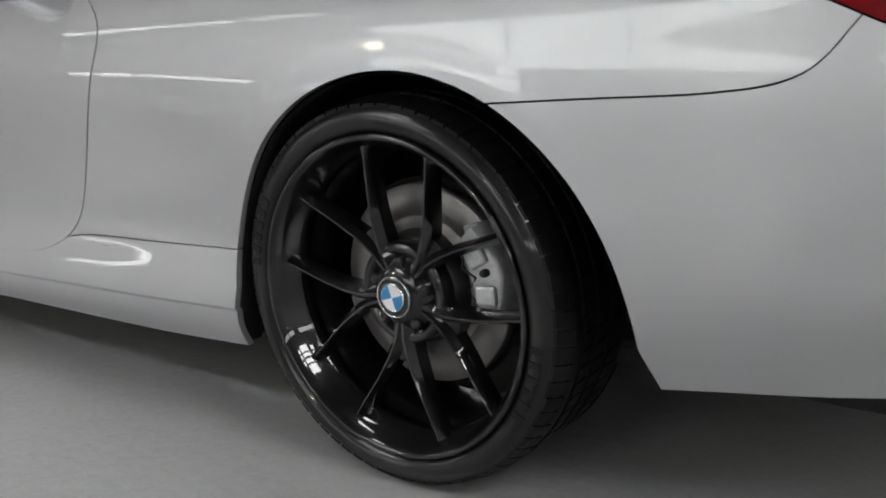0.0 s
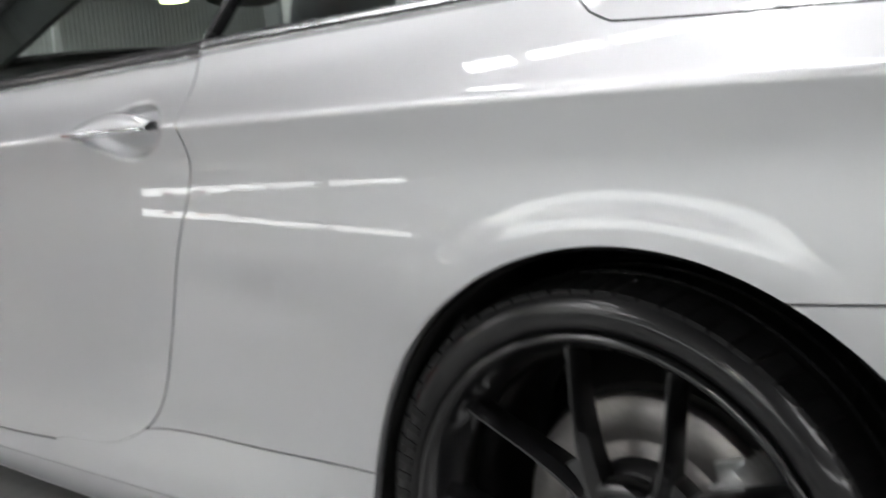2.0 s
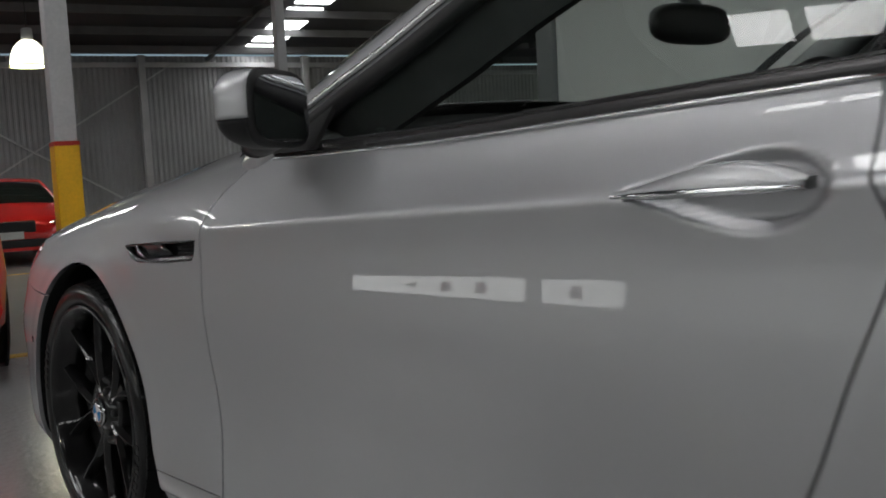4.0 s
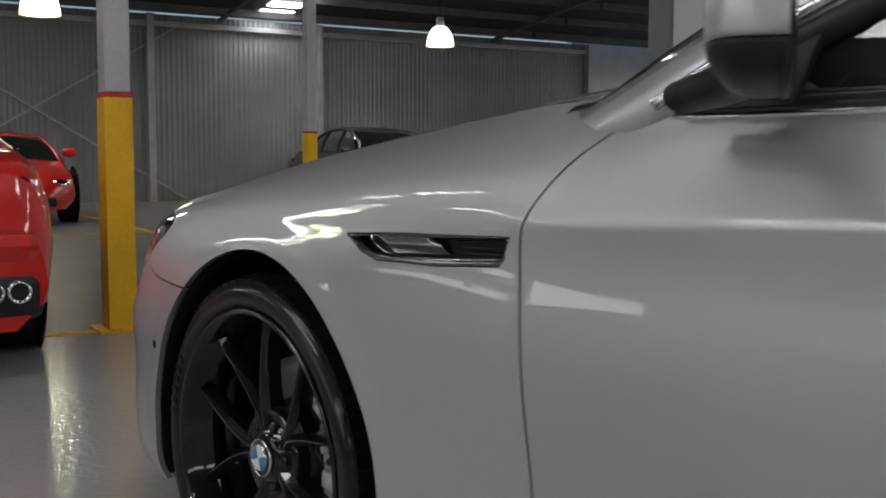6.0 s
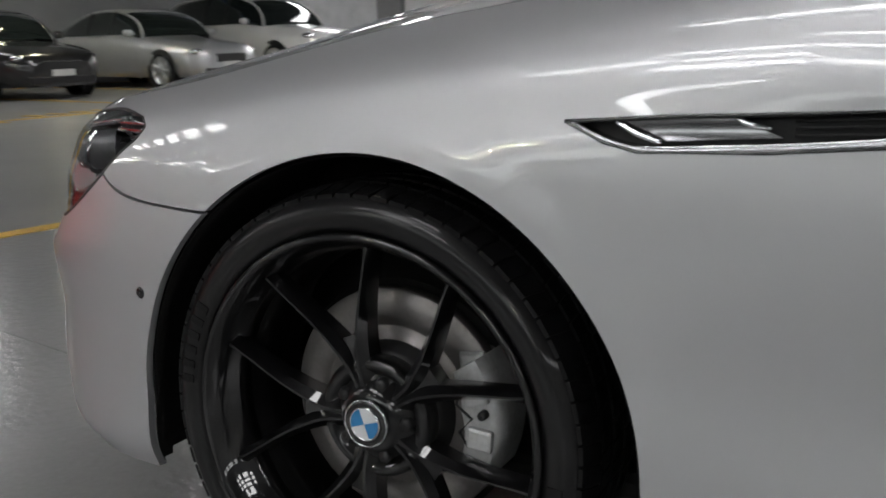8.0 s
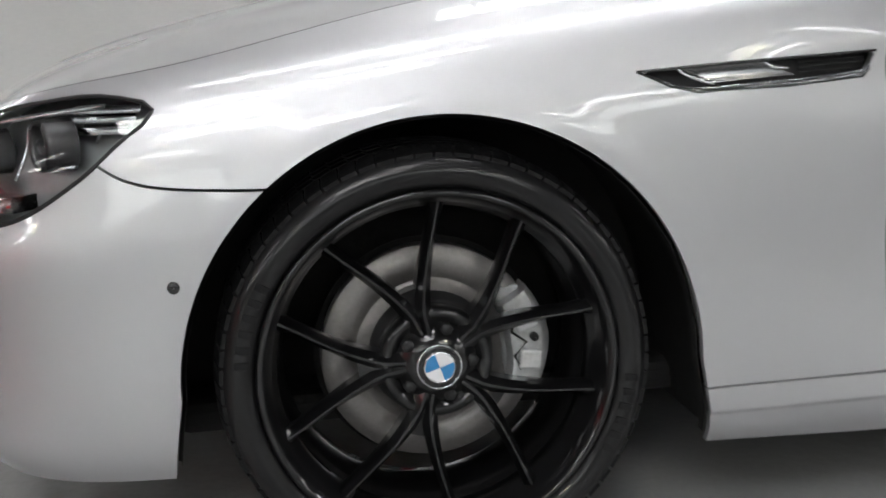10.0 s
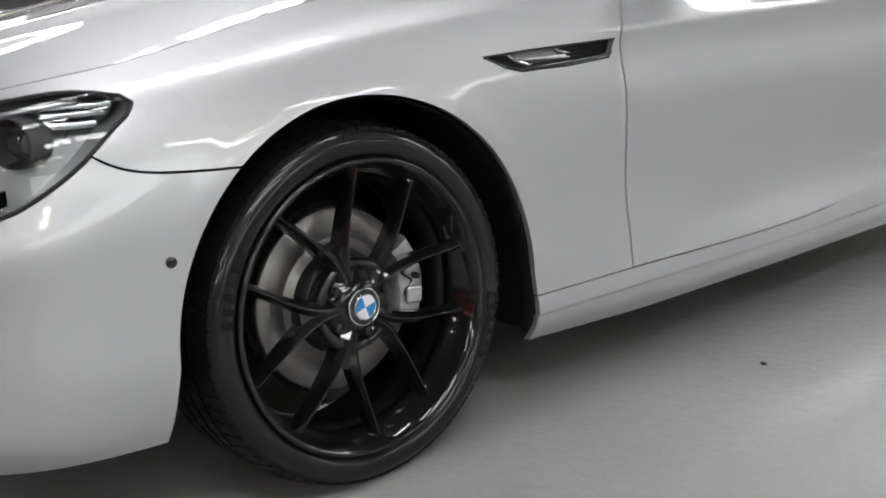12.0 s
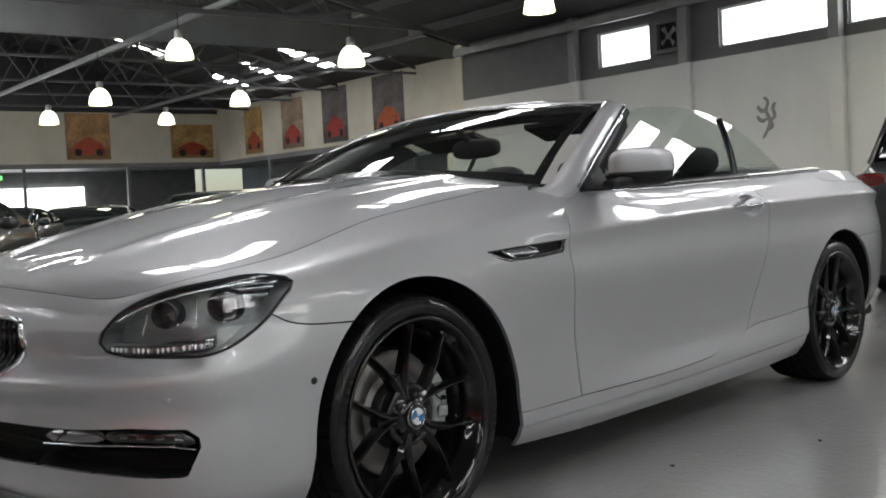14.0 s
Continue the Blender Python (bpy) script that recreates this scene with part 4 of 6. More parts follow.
# ---- door mirror ----
def egg(cx, cy, cz, rx, ry, rz, n=20, m=12, power=2.6, cut=None):
    rows = []
    for i in range(m + 1):
        a = math.pi * (i / m - 0.5)
        row = []
        for k in range(n):
            w = 2 * math.pi * k / n

            def sg(v, p):
                return math.copysign(abs(v) ** (2 / p), v)
            x, y, z = rx * sg(math.cos(a), power) * sg(math.cos(w), power), ry * sg(math.cos(a), power) * sg(math.sin(w), power), rz * sg(math.sin(a), power)
            if cut is not None:
                x = min(x, cut)
            row.append((cx + x, cy + y, cz + z))
        rows.append(row)
    return grid_mesh(rows, closed=True)


def shell_band(cx, cy, cz, rx, ry, rz, t0, t1, cut, n=40, m=10, power=3.2, tuck=0.0):
    """A level slice of a rounded box between the heights t0 and t1 (shares of rz), closed at both ends."""
    rows = []
    for i in range(m + 1):
        t = t0 + (t1 - t0) * i / m
        k = max(1 - min(abs(t), 0.9999) ** power, 0.0) ** (1 / power)
        k *= 1 - tuck * (1 - i / m) ** 2
        row = []
        for j in range(n):
            w = 2 * math.pi * j / n
            x = rx * k * math.copysign(abs(math.cos(w)) ** (2 / power), math.cos(w))
            y = ry * k * math.copysign(abs(math.sin(w)) ** (2 / power), math.sin(w))
            row.append((cx + min(x, cut), cy + y, cz + rz * t))
        rows.append(row)
    for end in (rows[0], rows[-1]):
        c = sum((Vector(p) for p in end), Vector()) / n
        inner = [tuple(c + (Vector(p) - c) * 0.02) for p in end]
        rows = [inner] + rows if end is rows[0] else rows + [inner]
    return grid_mesh(rows, closed=True)


def build_mirror():
    m = part("door_mirror", shell_band(1.072, -0.962, 1.020, 0.056, 0.114, 0.067, -0.28, 0.9999, 0.022, m=14), PAINT, car, "silver door mirror with a black lower half")
    part("mirror_base", shell_band(1.071, -0.961, 1.020, 0.054, 0.113, 0.067, -0.98, -0.30, 0.021, m=8, tuck=0.22), BLACK_PLASTIC, m, "black lower housing")
    part("mirror_arm", tube([(0.985, -0.850, 0.960), (1.010, -0.872, 0.965), (1.04, -0.905, 0.972), (1.066, -0.940, 0.982)], [0.018, 0.020, 0.021, 0.016], 12, 1.6), BLACK_PLASTIC, m)
    part("mirror_bezel", egg(1.092, -0.960, 1.019, 0.008, 0.110, 0.066, 28, 12, 3.8), BLACK_PLASTIC, m)
    rows = []
    for i in range(9):
        r = i / 8
        rows.append([(1.1015 - 0.0015 * r * r, -0.960 + 0.096 * r * math.copysign(abs(math.cos(w)) ** 0.55, math.cos(w)), 1.019 + (0.056 + 0.004 * math.cos(w)) * r * math.copysign(abs(math.sin(w)) ** 0.55, math.sin(w))) for w in [2 * math.pi * k / 32 for k in range(32)]])
    part("mirror_pane", grid_mesh(rows, closed=True), MIRROR_GLASS, m)
    m.matrix_local = Matrix.Translation((1.090, -0.968, 0.004)) @ Matrix.Rotation(radians(32), 4, "Z") @ Matrix.Translation((-1.072, 0.960, 0))
    return m


mir = build_mirror()
for ob in [mir] + list(mir.children):
    twin = new(ob.name, ob.data)
    twin.parent = car
    twin.matrix_local = Matrix.Diagonal((1, -1, 1, 1)) @ mir.matrix_local


# ---- door handle ----
def handle_rows():
    rows = []
    for i in range(27):
        t = i / 26
        x = 1.828 + 0.246 * t
        low = 0.8615 + 0.006 * t
        tall = 0.004 + 0.026 * math.sin(math.pi * min(1.0, t ** 1.35 * 0.94)) ** 0.9
        y = -0.944 - 0.020 * math.sin(math.pi * (0.06 + 0.88 * t)) ** 0.6
        rows.append([(x, y + 0.024, low - 0.003), (x, y + 0.004, low - 0.004), (x, y - 0.001, low), (x, y - 0.001, low + 0.006), (x, y + 0.003, low + tall * 0.55), (x, y + 0.010, low + tall * 0.9), (x, y + 0.024, low + tall)])
    return rows


hr = handle_rows()
grip = part("door_handle", grid_mesh(hr, closed=True), PAINT, door_left, "silver pull handle with a chrome strip")
part("chrome_strip", tube([(r[2][0], r[2][1] - 0.002, r[2][2] - 0.001) for r in hr], [0.0022 + 0.0030 * math.sin(math.pi * i / 26) for i in range(27)], 8, 0.6), CHROME, grip)

# ---- side vent ----
vent_back = body_panel(0.29, 0.73, [polygon(VENT, 0.004)], step=0.02, rows=120, fold=0, deeper=0.026)
vent = part("side_vent", vent_back, BLACK_PLASTIC, car, "dark side vent with bright metal blades")


def on_body(points, n, out=0.0):
    q = np.array(spline(points, n))
    return [tuple(p) for p in body(q[:, 0], q[:, 1], -out)]


rim_path = [tuple(p) for p in body(np.array([p[0] for p in VENT + VENT[:1]]), np.array([p[1] for p in VENT + VENT[:1]]), 0.002)]
part("vent_rim", tube(rim_path, 0.0032, 6, caps=False), GLOSS_BLACK, vent)
low = on_body([(0.322, 0.773), (0.345, 0.763), (0.373, 0.752), (0.405, 0.7455), (0.46, 0.7445), (0.60, 0.751), (0.676, 0.7575)], 34, -0.002)
rows = []
for i, (x, y, z) in enumerate(low):
    w = 0.0028 + 0.0042 * min(1, i / 16)
    rows.append([(x, y + 0.002, z - w), (x, y - 0.002, z - w * 0.4), (x, y - 0.001, z + w * 0.8), (x, y + 0.004, z + w), (x, y + 0.02, z + w), (x, y + 0.02, z - w)])
blade = part("vent_blade", grid_mesh(rows, closed=True), VENT_GREY, vent, "dark polished lower blade with a bright edge")
part("blade_edge", tube([(r[3][0], r[3][1] - 0.002, r[3][2] - 0.0004) for r in rows[8:]], [0.0007 + 0.0012 * min(1, i / 12) for i in range(26)], 6), CHROME, blade)
rows = []
for i in range(15):                                       # polished panel between the two slanted slashes
    u = i / 14
    rows.append([tuple(body(np.array([0.385 + 0.052 * (1 - v) + u * (0.128 - 0.012 * v)]), np.array([0.7560 + 0.0215 * v + 0.010 * u * (0.6 + 0.4 * v)]), 0.010 - 0.003 * v + 0.002 * math.sin(math.pi * v))[0]) for v in (0, 0.2, 0.4, 0.6, 0.8, 1.0)])
panel = part("vent_panel", thick_sheet(rows, (0, 0.004, 0)), VENT_GREY, vent, "grey polished panel inside the vent")
part("vent_slash", tube(on_body([(0.377, 0.777), (0.395, 0.767), (0.413, 0.760), (0.432, 0.7545)], 12, -0.003), [0.0028 + 0.0010 * math.sin(math.pi * i / 11) for i in range(12)], 8), CHROME, vent, "bright slanted bar")
part("vent_slash", tube(on_body([(0.509, 0.786), (0.524, 0.778), (0.553, 0.7725)], 12, -0.005), [0.0008 + 0.0030 * math.sin(math.pi * i / 11) for i in range(12)], 8), CHROME, vent, "bright slanted bar")
for k in range(3):
    part("vent_slat", tube(on_body([(0.575, 0.764 + 0.008 * k), (0.682, 0.768 + 0.0085 * k)], 6, -0.016), 0.0018, 6), BLACK_PLASTIC, vent)

# ---- parking sensors ----
for s, z in ((-0.385, 0.502), (-0.763, 0.497)):
    p0, p1 = body(np.array([s]), np.array([z]), -0.0012)[0], body(np.array([s]), np.array([z]), 0.02)[0]
    n = Vector(p0 - p1).normalized()
    me = lathe([(0.0005, 0.0), (0.0082, 0.0), (0.0095, 0.0012), (0.0105, 0.004)], 20, axis="z")
    ob = part("parking_sensor", me, GLOSS_BLACK if s > -0.6 else PAINT, car, "small round parking sensor")
    ob.matrix_local = Matrix.Translation(Vector(p0)) @ (-n).to_track_quat("Z", "Y").to_matrix().to_4x4()

# ---- headlight ----
hl = part("headlight", body_panel(-1.12, -0.36, [polygon(HEADLIGHT, 0.012)], step=0.015, rows=110, fold=0, deeper=0.085, z0=0.5), LAMP_GREY, car, "clear headlight with ringed lamps and a bright strip")
rimp = np.array(HEADLIGHT + HEADLIGHT[:1])
wall = [[tuple(body(rimp[k:k + 1, 0], rimp[k:k + 1, 1], d)[0]) for d in (0.004, 0.03, 0.086)] for k in range(len(rimp))]
part("headlight_bezel", grid_mesh(wall), LAMP_GREY, hl)
part("headlight_seal", tube([tuple(p) for p in body(rimp[:, 0], rimp[:, 1], 0.004)], 0.0034, 6, caps=False), BLACK_PLASTIC, hl)
lens = part("headlight_lens", body_panel(-1.12, -0.36, [polygon(HEADLIGHT, -0.001)], step=0.015, rows=110, fold=0, deeper=0.003, z0=0.5), LENS_GLASS, hl)
lens.visible_shadow = False
for s, z, r in ((-0.585, 0.704, 0.038), (-0.770, 0.690, 0.032)):
    c = body(np.array([s]), np.array([z]), 0.055)[0]
    ring = part("lamp_ring", lathe([(r * 0.72, 0.01), (r * 0.95, -0.022), (r, -0.03), (r * 1.06, -0.022), (r * 1.08, 0.02)], 36), DARK_TRIM, hl)
    turn = Matrix.Translation(Vector(c)) @ Matrix.Rotation(radians(-62), 4, "Z")
    ring.matrix_local = turn
    eye_ob = part("projector", lathe([(0.0005, -0.030), (r * 0.3, -0.027), (r * 0.55, -0.014), (r * 0.70, 0.008)], 30), LENS_GLASS, hl)
    eye_ob.matrix_local = turn
    part("projector_bowl", lathe([(0.0005, 0.03), (r * 0.5, 0.028), (r * 0.74, 0.0)], 30), VENT_GREY, hl).matrix_local = turn
led = [tuple(p) for p in body(np.linspace(-0.975, -0.64, 22), np.interp(np.linspace(-0.975, -0.64, 22), [-0.975, -0.80, -0.64], [0.609, 0.606, 0.618]), 0.014)]
rows = [[(x, y, z - 0.008), (x - 0.004, y - 0.004, z), (x, y, z + 0.015), (x + 0.03, y + 0.03, z + 0.017), (x + 0.03, y + 0.03, z - 0.007)] for x, y, z in led]
part("lower_strip", grid_mesh(rows, closed=True), CHROME, hl, "bright strip at the bottom of the headlight")
for k in range(1, 21):
    x, y, z = led[k]
    part("strip_cell", boxed(x - 0.0065, x - 0.0025, y - 0.0075, y - 0.0025, z - 0.006, z + 0.006, 0.001), BADGE_WHITE if k % 5 else VENT_GREY, hl)
for a, z0, z1 in ((-0.868, 0.640, 0.688), (-0.690, 0.650, 0.728), (-0.505, 0.705, 0.748)):
    rib = [tuple(body(np.array([a + 0.015 * v]), np.array([z0 + (z1 - z0) * v]), 0.060 + 0.010 * math.sin(math.pi * v))[0]) for v in np.linspace(0, 1, 8)]
    part("reflector_rib", tube(rib, 0.0026, 6), SATIN, hl)
for z0, z1, deep in ((0.748, 0.759, 0.030), (0.735, 0.749, 0.042), (0.716, 0.733, 0.055)):
    # stepped bright reflectors in the rear tip of the lamp
    q = np.linspace(-0.545, -0.425 - (0.759 - z1) * 0.9, 12)
    rows = [[tuple(body(np.array([a]), np.array([z]), deep + d)[0]) for z, d in ((z0, 0.006), (z0 + 0.002, 0.0), (z1, 0.004), (z1, 0.02))] for a in q]
    part("reflector_step", grid_mesh(rows), CHROME, hl)
brow = [tuple(p) for p in body(np.linspace(-0.93, -0.48, 16), np.interp(np.linspace(-0.93, -0.48, 16), [-0.93, -0.85, -0.72, -0.48], [0.680, 0.710, 0.738, 0.760]), 0.022)]
part("light_brow", tube(brow, 0.004, 6, 1.6), SATIN, hl)
for ob in [hl] + list(hl.children):
    if ob is hl:
        hl_far = mirrored(hl)
    else:
        twin = new(ob.name, ob.data)
        twin.parent = hl_far
        twin.matrix_local = ob.matrix_local

# ---- air intake, grille, tail lamp ----
back = part("lower_intake", body_panel(S0, -0.66, [polygon(INTAKE, 0.006)], step=0.03, rows=60, fold=0, deeper=0.10), DARK_VOID, car, "black lower air intake")
mirrored(back)
ip = np.array([p for p in INTAKE if p[0] > -1.6])
wall = [[tuple(body(ip[k:k + 1, 0], ip[k:k + 1, 1], d)[0]) for d in (0.0, 0.05, 0.10)] for k in range(len(ip))]
part("intake_wall", grid_mesh(wall), BLACK_PLASTIC, back)
for z in (0.330, 0.352):
    q = np.linspace(S0, -0.74, 24)
    part("intake_slat", tube([tuple(p) for p in body(q, np.full(24, z), 0.085)], 0.003, 6), DARK_VOID, back)


def band(s0, s1, z_line, low, high, deep, n=20, taper=False):
    """A strip across the top of the intake, following the height z_line over s."""
    q = np.linspace(s0, s1, n)
    rows = []
    for a, b in zip(q, z_line(q)):
        f = min(1.0, 0.25 + (min(a - s0, s1 - a) / 0.05) ** 0.6) if taper else 1.0
        drop, rise = low * f, high * f
        rows.append([tuple(body(np.array([a]), np.array([z]), d)[0]) for z, d in ((b - drop, deep + 0.008), (b - drop * 0.6, deep), (b + rise * 0.7, deep), (b + rise, deep + 0.008), (b + rise, deep + 0.05), (b - drop, deep + 0.05))])
    return grid_mesh(rows, closed=True)


fog_line = line([(-1.7, 0.383), (-1.17, 0.392), (-1.10, 0.395), (-0.88, 0.405), (-0.76, 0.402), (-0.69, 0.390)])
fog = part("fog_lamp", band(-0.95, -0.702, fog_line, 0.016, 0.022, 0.008, 24, True), GLOSS_BLACK, car, "dark slim fog lamp at the top of the intake")
for a in (-0.90, -0.85, -0.80, -0.75):
    part("lamp_cell", band(a, a + 0.022, fog_line, 0.005, 0.006, 0.0065, 5), VENT_GREY, fog)
part("intake_flap", band(-1.17, -0.955, fog_line, 0.015, 0.020, 0.006, 24, True), VENT_GREY, car, "smoky polished inner half of the fog lamp")
part("intake_trim", band(-1.175, -0.70, lambda q: fog_line(q) - 0.018, 0.002, 0.0025, 0.004), CHROME, car, "thin bright strip below the fog lamp")
kid = part("grille", body_panel(S0, S0 + 0.36, [polygon(KIDNEY, 0.004)], step=0.02, rows=60, fold=0, deeper=0.05), DARK_VOID, car, "black grille with bright upright bars and frame")
kp = np.array(KIDNEY + KIDNEY[:1])
part("grille_frame", tube([tuple(p) for p in body(kp[:, 0], kp[:, 1], -0.003)], 0.008, 8, caps=False), CHROME, kid)
for k in range(9):
    s = S0 + 0.045 + 0.027 * k
    part("grille_bar", tube([tuple(body(np.array([s]), np.array([z]), 0.012)[0]) for z in np.linspace(0.530, 0.674, 8)], 0.0050, 8), GLOSS_BLACK if k % 2 else DARK_TRIM, kid)
twin = mirrored(kid)
for ob in kid.children:
    t2 = new(ob.name, ob.data)
    t2.parent = twin
both("tail_lamp", body_panel(3.44, 4.4, [polygon(TAIL_LAMP, -0.001)], step=0.02, rows=90, fold=0.02), RED_LENS, "red tail lamp")

# near-black box added to keep the intake dark and hide the floor behind
part("bumper_core", boxed(-0.70, -0.42, -0.62, 0.62, 0.17, 0.50, 0.02), DARK_VOID, car)

# ---- cabin ----
part("cabin_floor", boxed(0.75, 2.55, -0.74, 0.74, 0.24, 0.30, 0.01), CARPET, car, "dark carpeted cabin floor")
both("door_lining", thick_sheet([[(x, -0.835, z) for x in np.linspace(0.9, 2.55, 12)] for z in (0.30, 0.60, 0.80, 0.945)], (0, 0.05, 0)), LEATHER, "dark door lining")
part("rear_bulkhead", boxed(2.50, 2.60, -0.84, 0.84, 0.28, 0.975, 0.02), LEATHER, car)
dash = []
for i in range(17):
    y = -0.80 + 1.6 * i / 16
    dash.append([(0.80, y, 0.95), (0.92, y, 0.972), (1.06, y, 0.975), (1.13, y, 0.955), (1.15, y, 0.90), (1.10, y, 0.75), (1.12, y, 0.55), (0.80, y, 0.45)])
part("dashboard", grid_mesh(dash, closed=True), LEATHER, car, "dark leather dashboard")
wheel_rim = lathe([(0.170 + 0.014 * math.cos(a), 0.014 * math.sin(a)) for a in [2 * math.pi * k / 10 for k in range(11)]], 40)
sw = part("steering_wheel", wheel_rim, LEATHER, car, "dark leather steering wheel")
sw.matrix_local = pose(1.27, 0.37, 0.93, 0, 0, 0) @ Matrix.Rotation(radians(90), 4, "Z") @ Matrix.Rotation(radians(22), 4, "X")
part("steering_hub", egg(0, 0, 0, 0.06, 0.02, 0.05, 16, 8), LEATHER, sw)
for a in (0, 180, 270):
    c, s = math.cos(radians(a)), math.sin(radians(a))
    part("steering_spoke", tube([(0.04 * c, 0, 0.04 * s), (0.17 * c, 0, 0.17 * s)], 0.012, 6), LEATHER, sw)


def cushion(x0, x1, y0, y1, z0, z1, bevel=0.05, m=None):
    bm = boxed(x0, x1, y0, y1, z0, z1, bevel, m)
    for f in bm.faces:
        f.smooth = True
    return bm


def build_seat(y, x, rear=False):
    seat = part("seat", cushion(x - 0.25, x + 0.27, y - 0.25, y + 0.25, 0.36, 0.56, 0.06), LEATHER, car, "dark leather seat")
    lean = pose(x + 0.25, y, 0.50, 0, 17, 0)
    part("backrest", cushion(-0.06, 0.07, -0.25, 0.25, 0.0, 0.50, 0.055, lean), LEATHER, seat)
    part("head_restraint", egg(0, 0, 0, 0.055, 0.125, 0.066, 24, 12, 3.2), LEATHER, seat).matrix_local = lean @ pose(0.015, 0, 0.585)
    for dy in (-0.05, 0.05):
        part("restraint_post", tube([lean @ Vector((0.01, dy, 0.44)), lean @ Vector((0.01, dy, 0.52))], 0.007, 8), CHROME, seat)


build_seat(-0.36, 1.515)
build_seat(0.36, 1.515)
for y in (-0.34, 0.34):
    s = part("rear_seat", cushion(2.20, 2.50, y - 0.26, y + 0.26, 0.40, 0.62, 0.05), LEATHER, car, "dark leather rear seat")
    part("backrest", cushion(-0.05, 0.05, -0.25, 0.25, 0.0, 0.40, 0.04, pose(2.47, y, 0.58, 0, 12, 0)), LEATHER, s)
    part("head_restraint", egg(2.56, y, 1.06, 0.045, 0.12, 0.07, 20, 10), LEATHER, s)
mirror_in = part("rear_view_mirror", egg(1.285, -0.05, 1.165, 0.024, 0.130, 0.042, 24, 10, 3.0), BLACK_PLASTIC, car, "black rear-view mirror on the windscreen")
part("mirror_stem", tube([(1.285, -0.02, 1.19), (1.22, 0, 1.255)], 0.016, 8), BLACK_PLASTIC, mirror_in)
for y in (-0.34, 0.34):
    visor = thick_sheet([[(1.50 + 0.16 * v, y - 0.2 + 0.4 * u, 1.268 - 0.05 * v) for u in (0, 0.25, 0.5, 0.75, 1)] for v in (0, 0.5, 1)], (0, 0, -0.02))
    part("sun_visor", visor, BLACK_PLASTIC, car)


# ---- rest of the hall ----
EAVE, RIDGE, MID_A = 3.62, 6.3, -0.2
STEP_B, FAR_RIDGE = 12.3, 9.0          # the hall widens here and its roof is higher beyond


def roof_z(a, b=0.0):
    if b < STEP_B:
        return float(np.interp(a, [A0, MID_A, 11.0], [EAVE, RIDGE, 3.86]))
    return float(np.interp(a, [A0, FAR_RIDGE, 20.8], [EAVE, 7.83, 4.53]))


# the near end is out of view: assumed wall, high glow brightens the flank
structure("wall_south", boxed(A0, A1, B0 - 0.2, B0, 0, 6.4), STEEL_GREY, "unseen grey wall that closes the near end")
for a0, a1, z0, z1 in ((-5.6, -1.9, 2.75, 3.95), (-1.75, 1.95, 2.75, 3.95), (2.1, 5.8, 2.75, 3.95), (5.95, 9.6, 2.75, 3.95)):
    structure("window_south", boxed(a0, a1, B0 + 0.004, B0 + 0.03, z0, z1), SOUTH_GLOW, "unseen hazy glow added high in the near end wall")
# low glowing panels with red marks, added only to reflect in the doors
for a0, a1, z0, z1 in ((-12.5, -8.3, 0.92, 1.20), (-7.9, -6.3, 0.96, 1.26), (-2.6, -0.8, 1.10, 1.36)):
    low_win = structure("window_low", boxed(a0, a1, B0 + 0.004, B0 + 0.03, z0, z1), SOUTH_BRIGHT, "unseen low glow added for the streaks reflected in the doors")
    for k in range(int((a1 - a0) / 0.85)):
        part("red_sticker", boxed(a0 + 0.55 + 0.85 * k, a0 + 0.80 + 0.85 * k, B0 + 0.032, B0 + 0.036, z1 - 0.13, z1), RED_BAND, low_win)
structure("wall_north", boxed(A0, A1 + 0.2, B1, B1 + 0.2, 2.95, 5.10), CREAM, "cream far wall above the gallery edge")
structure("wall_gable", boxed(A0, A1 + 0.2, B1 + 0.02, B1 + 0.2, 5.10, 7.9), ROOF, "dark gable sheeting above the far wall")
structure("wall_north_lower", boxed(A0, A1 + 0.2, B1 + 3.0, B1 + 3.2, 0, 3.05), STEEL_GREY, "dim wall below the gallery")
structure("wall_east", boxed(18.0, 18.2, 12.4, B1, 2.95, 5.26), CREAM, "cream side wall hung with posters")
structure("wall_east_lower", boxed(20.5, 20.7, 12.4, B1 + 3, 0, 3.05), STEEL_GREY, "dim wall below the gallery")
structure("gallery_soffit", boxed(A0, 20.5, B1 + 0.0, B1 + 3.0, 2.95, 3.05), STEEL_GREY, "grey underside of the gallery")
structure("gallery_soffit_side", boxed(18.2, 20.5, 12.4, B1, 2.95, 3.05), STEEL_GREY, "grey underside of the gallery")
structure("trim_gallery", boxed(6.0, 18.0, B1 - 0.06, B1 - 0.002, 2.93, 3.11, 0.01), STEEL_GREY, "grey steel edge beam of the gallery")
structure("trim_gallery_side", boxed(17.94, 17.998, 12.4, B1 - 0.07, 2.93, 3.11, 0.01), STEEL_GREY, "grey steel edge beam of the gallery")
structure("wall_return", boxed(10.9, 20.5, 12.2, 12.4, 0, 5.26), CREAM, "short cream return wall")
structure("wall_block", boxed(10.9, 11.1, B0, 12.2, 0, 2.83), BLOCK_WHITE, "white painted block wall below high windows")

# dark cladding with high windows above the block wall
WINDOWS = [(7.62, 8.70), (4.58, 6.32), (2.4, 4.3), (-0.2, 1.7), (-2.8, -0.9), (-5.4, -3.5), (-8.0, -6.1), (-10.6, -8.7)]
bm = bmesh.new()
box(bm, 10.92, 11.08, B0, 12.2, 2.83, 2.98)
box(bm, 10.92, 11.08, B0, 12.2, 3.53, 3.88)
edges = [12.2] + [v for w in WINDOWS for v in (w[1], w[0])] + [B0]
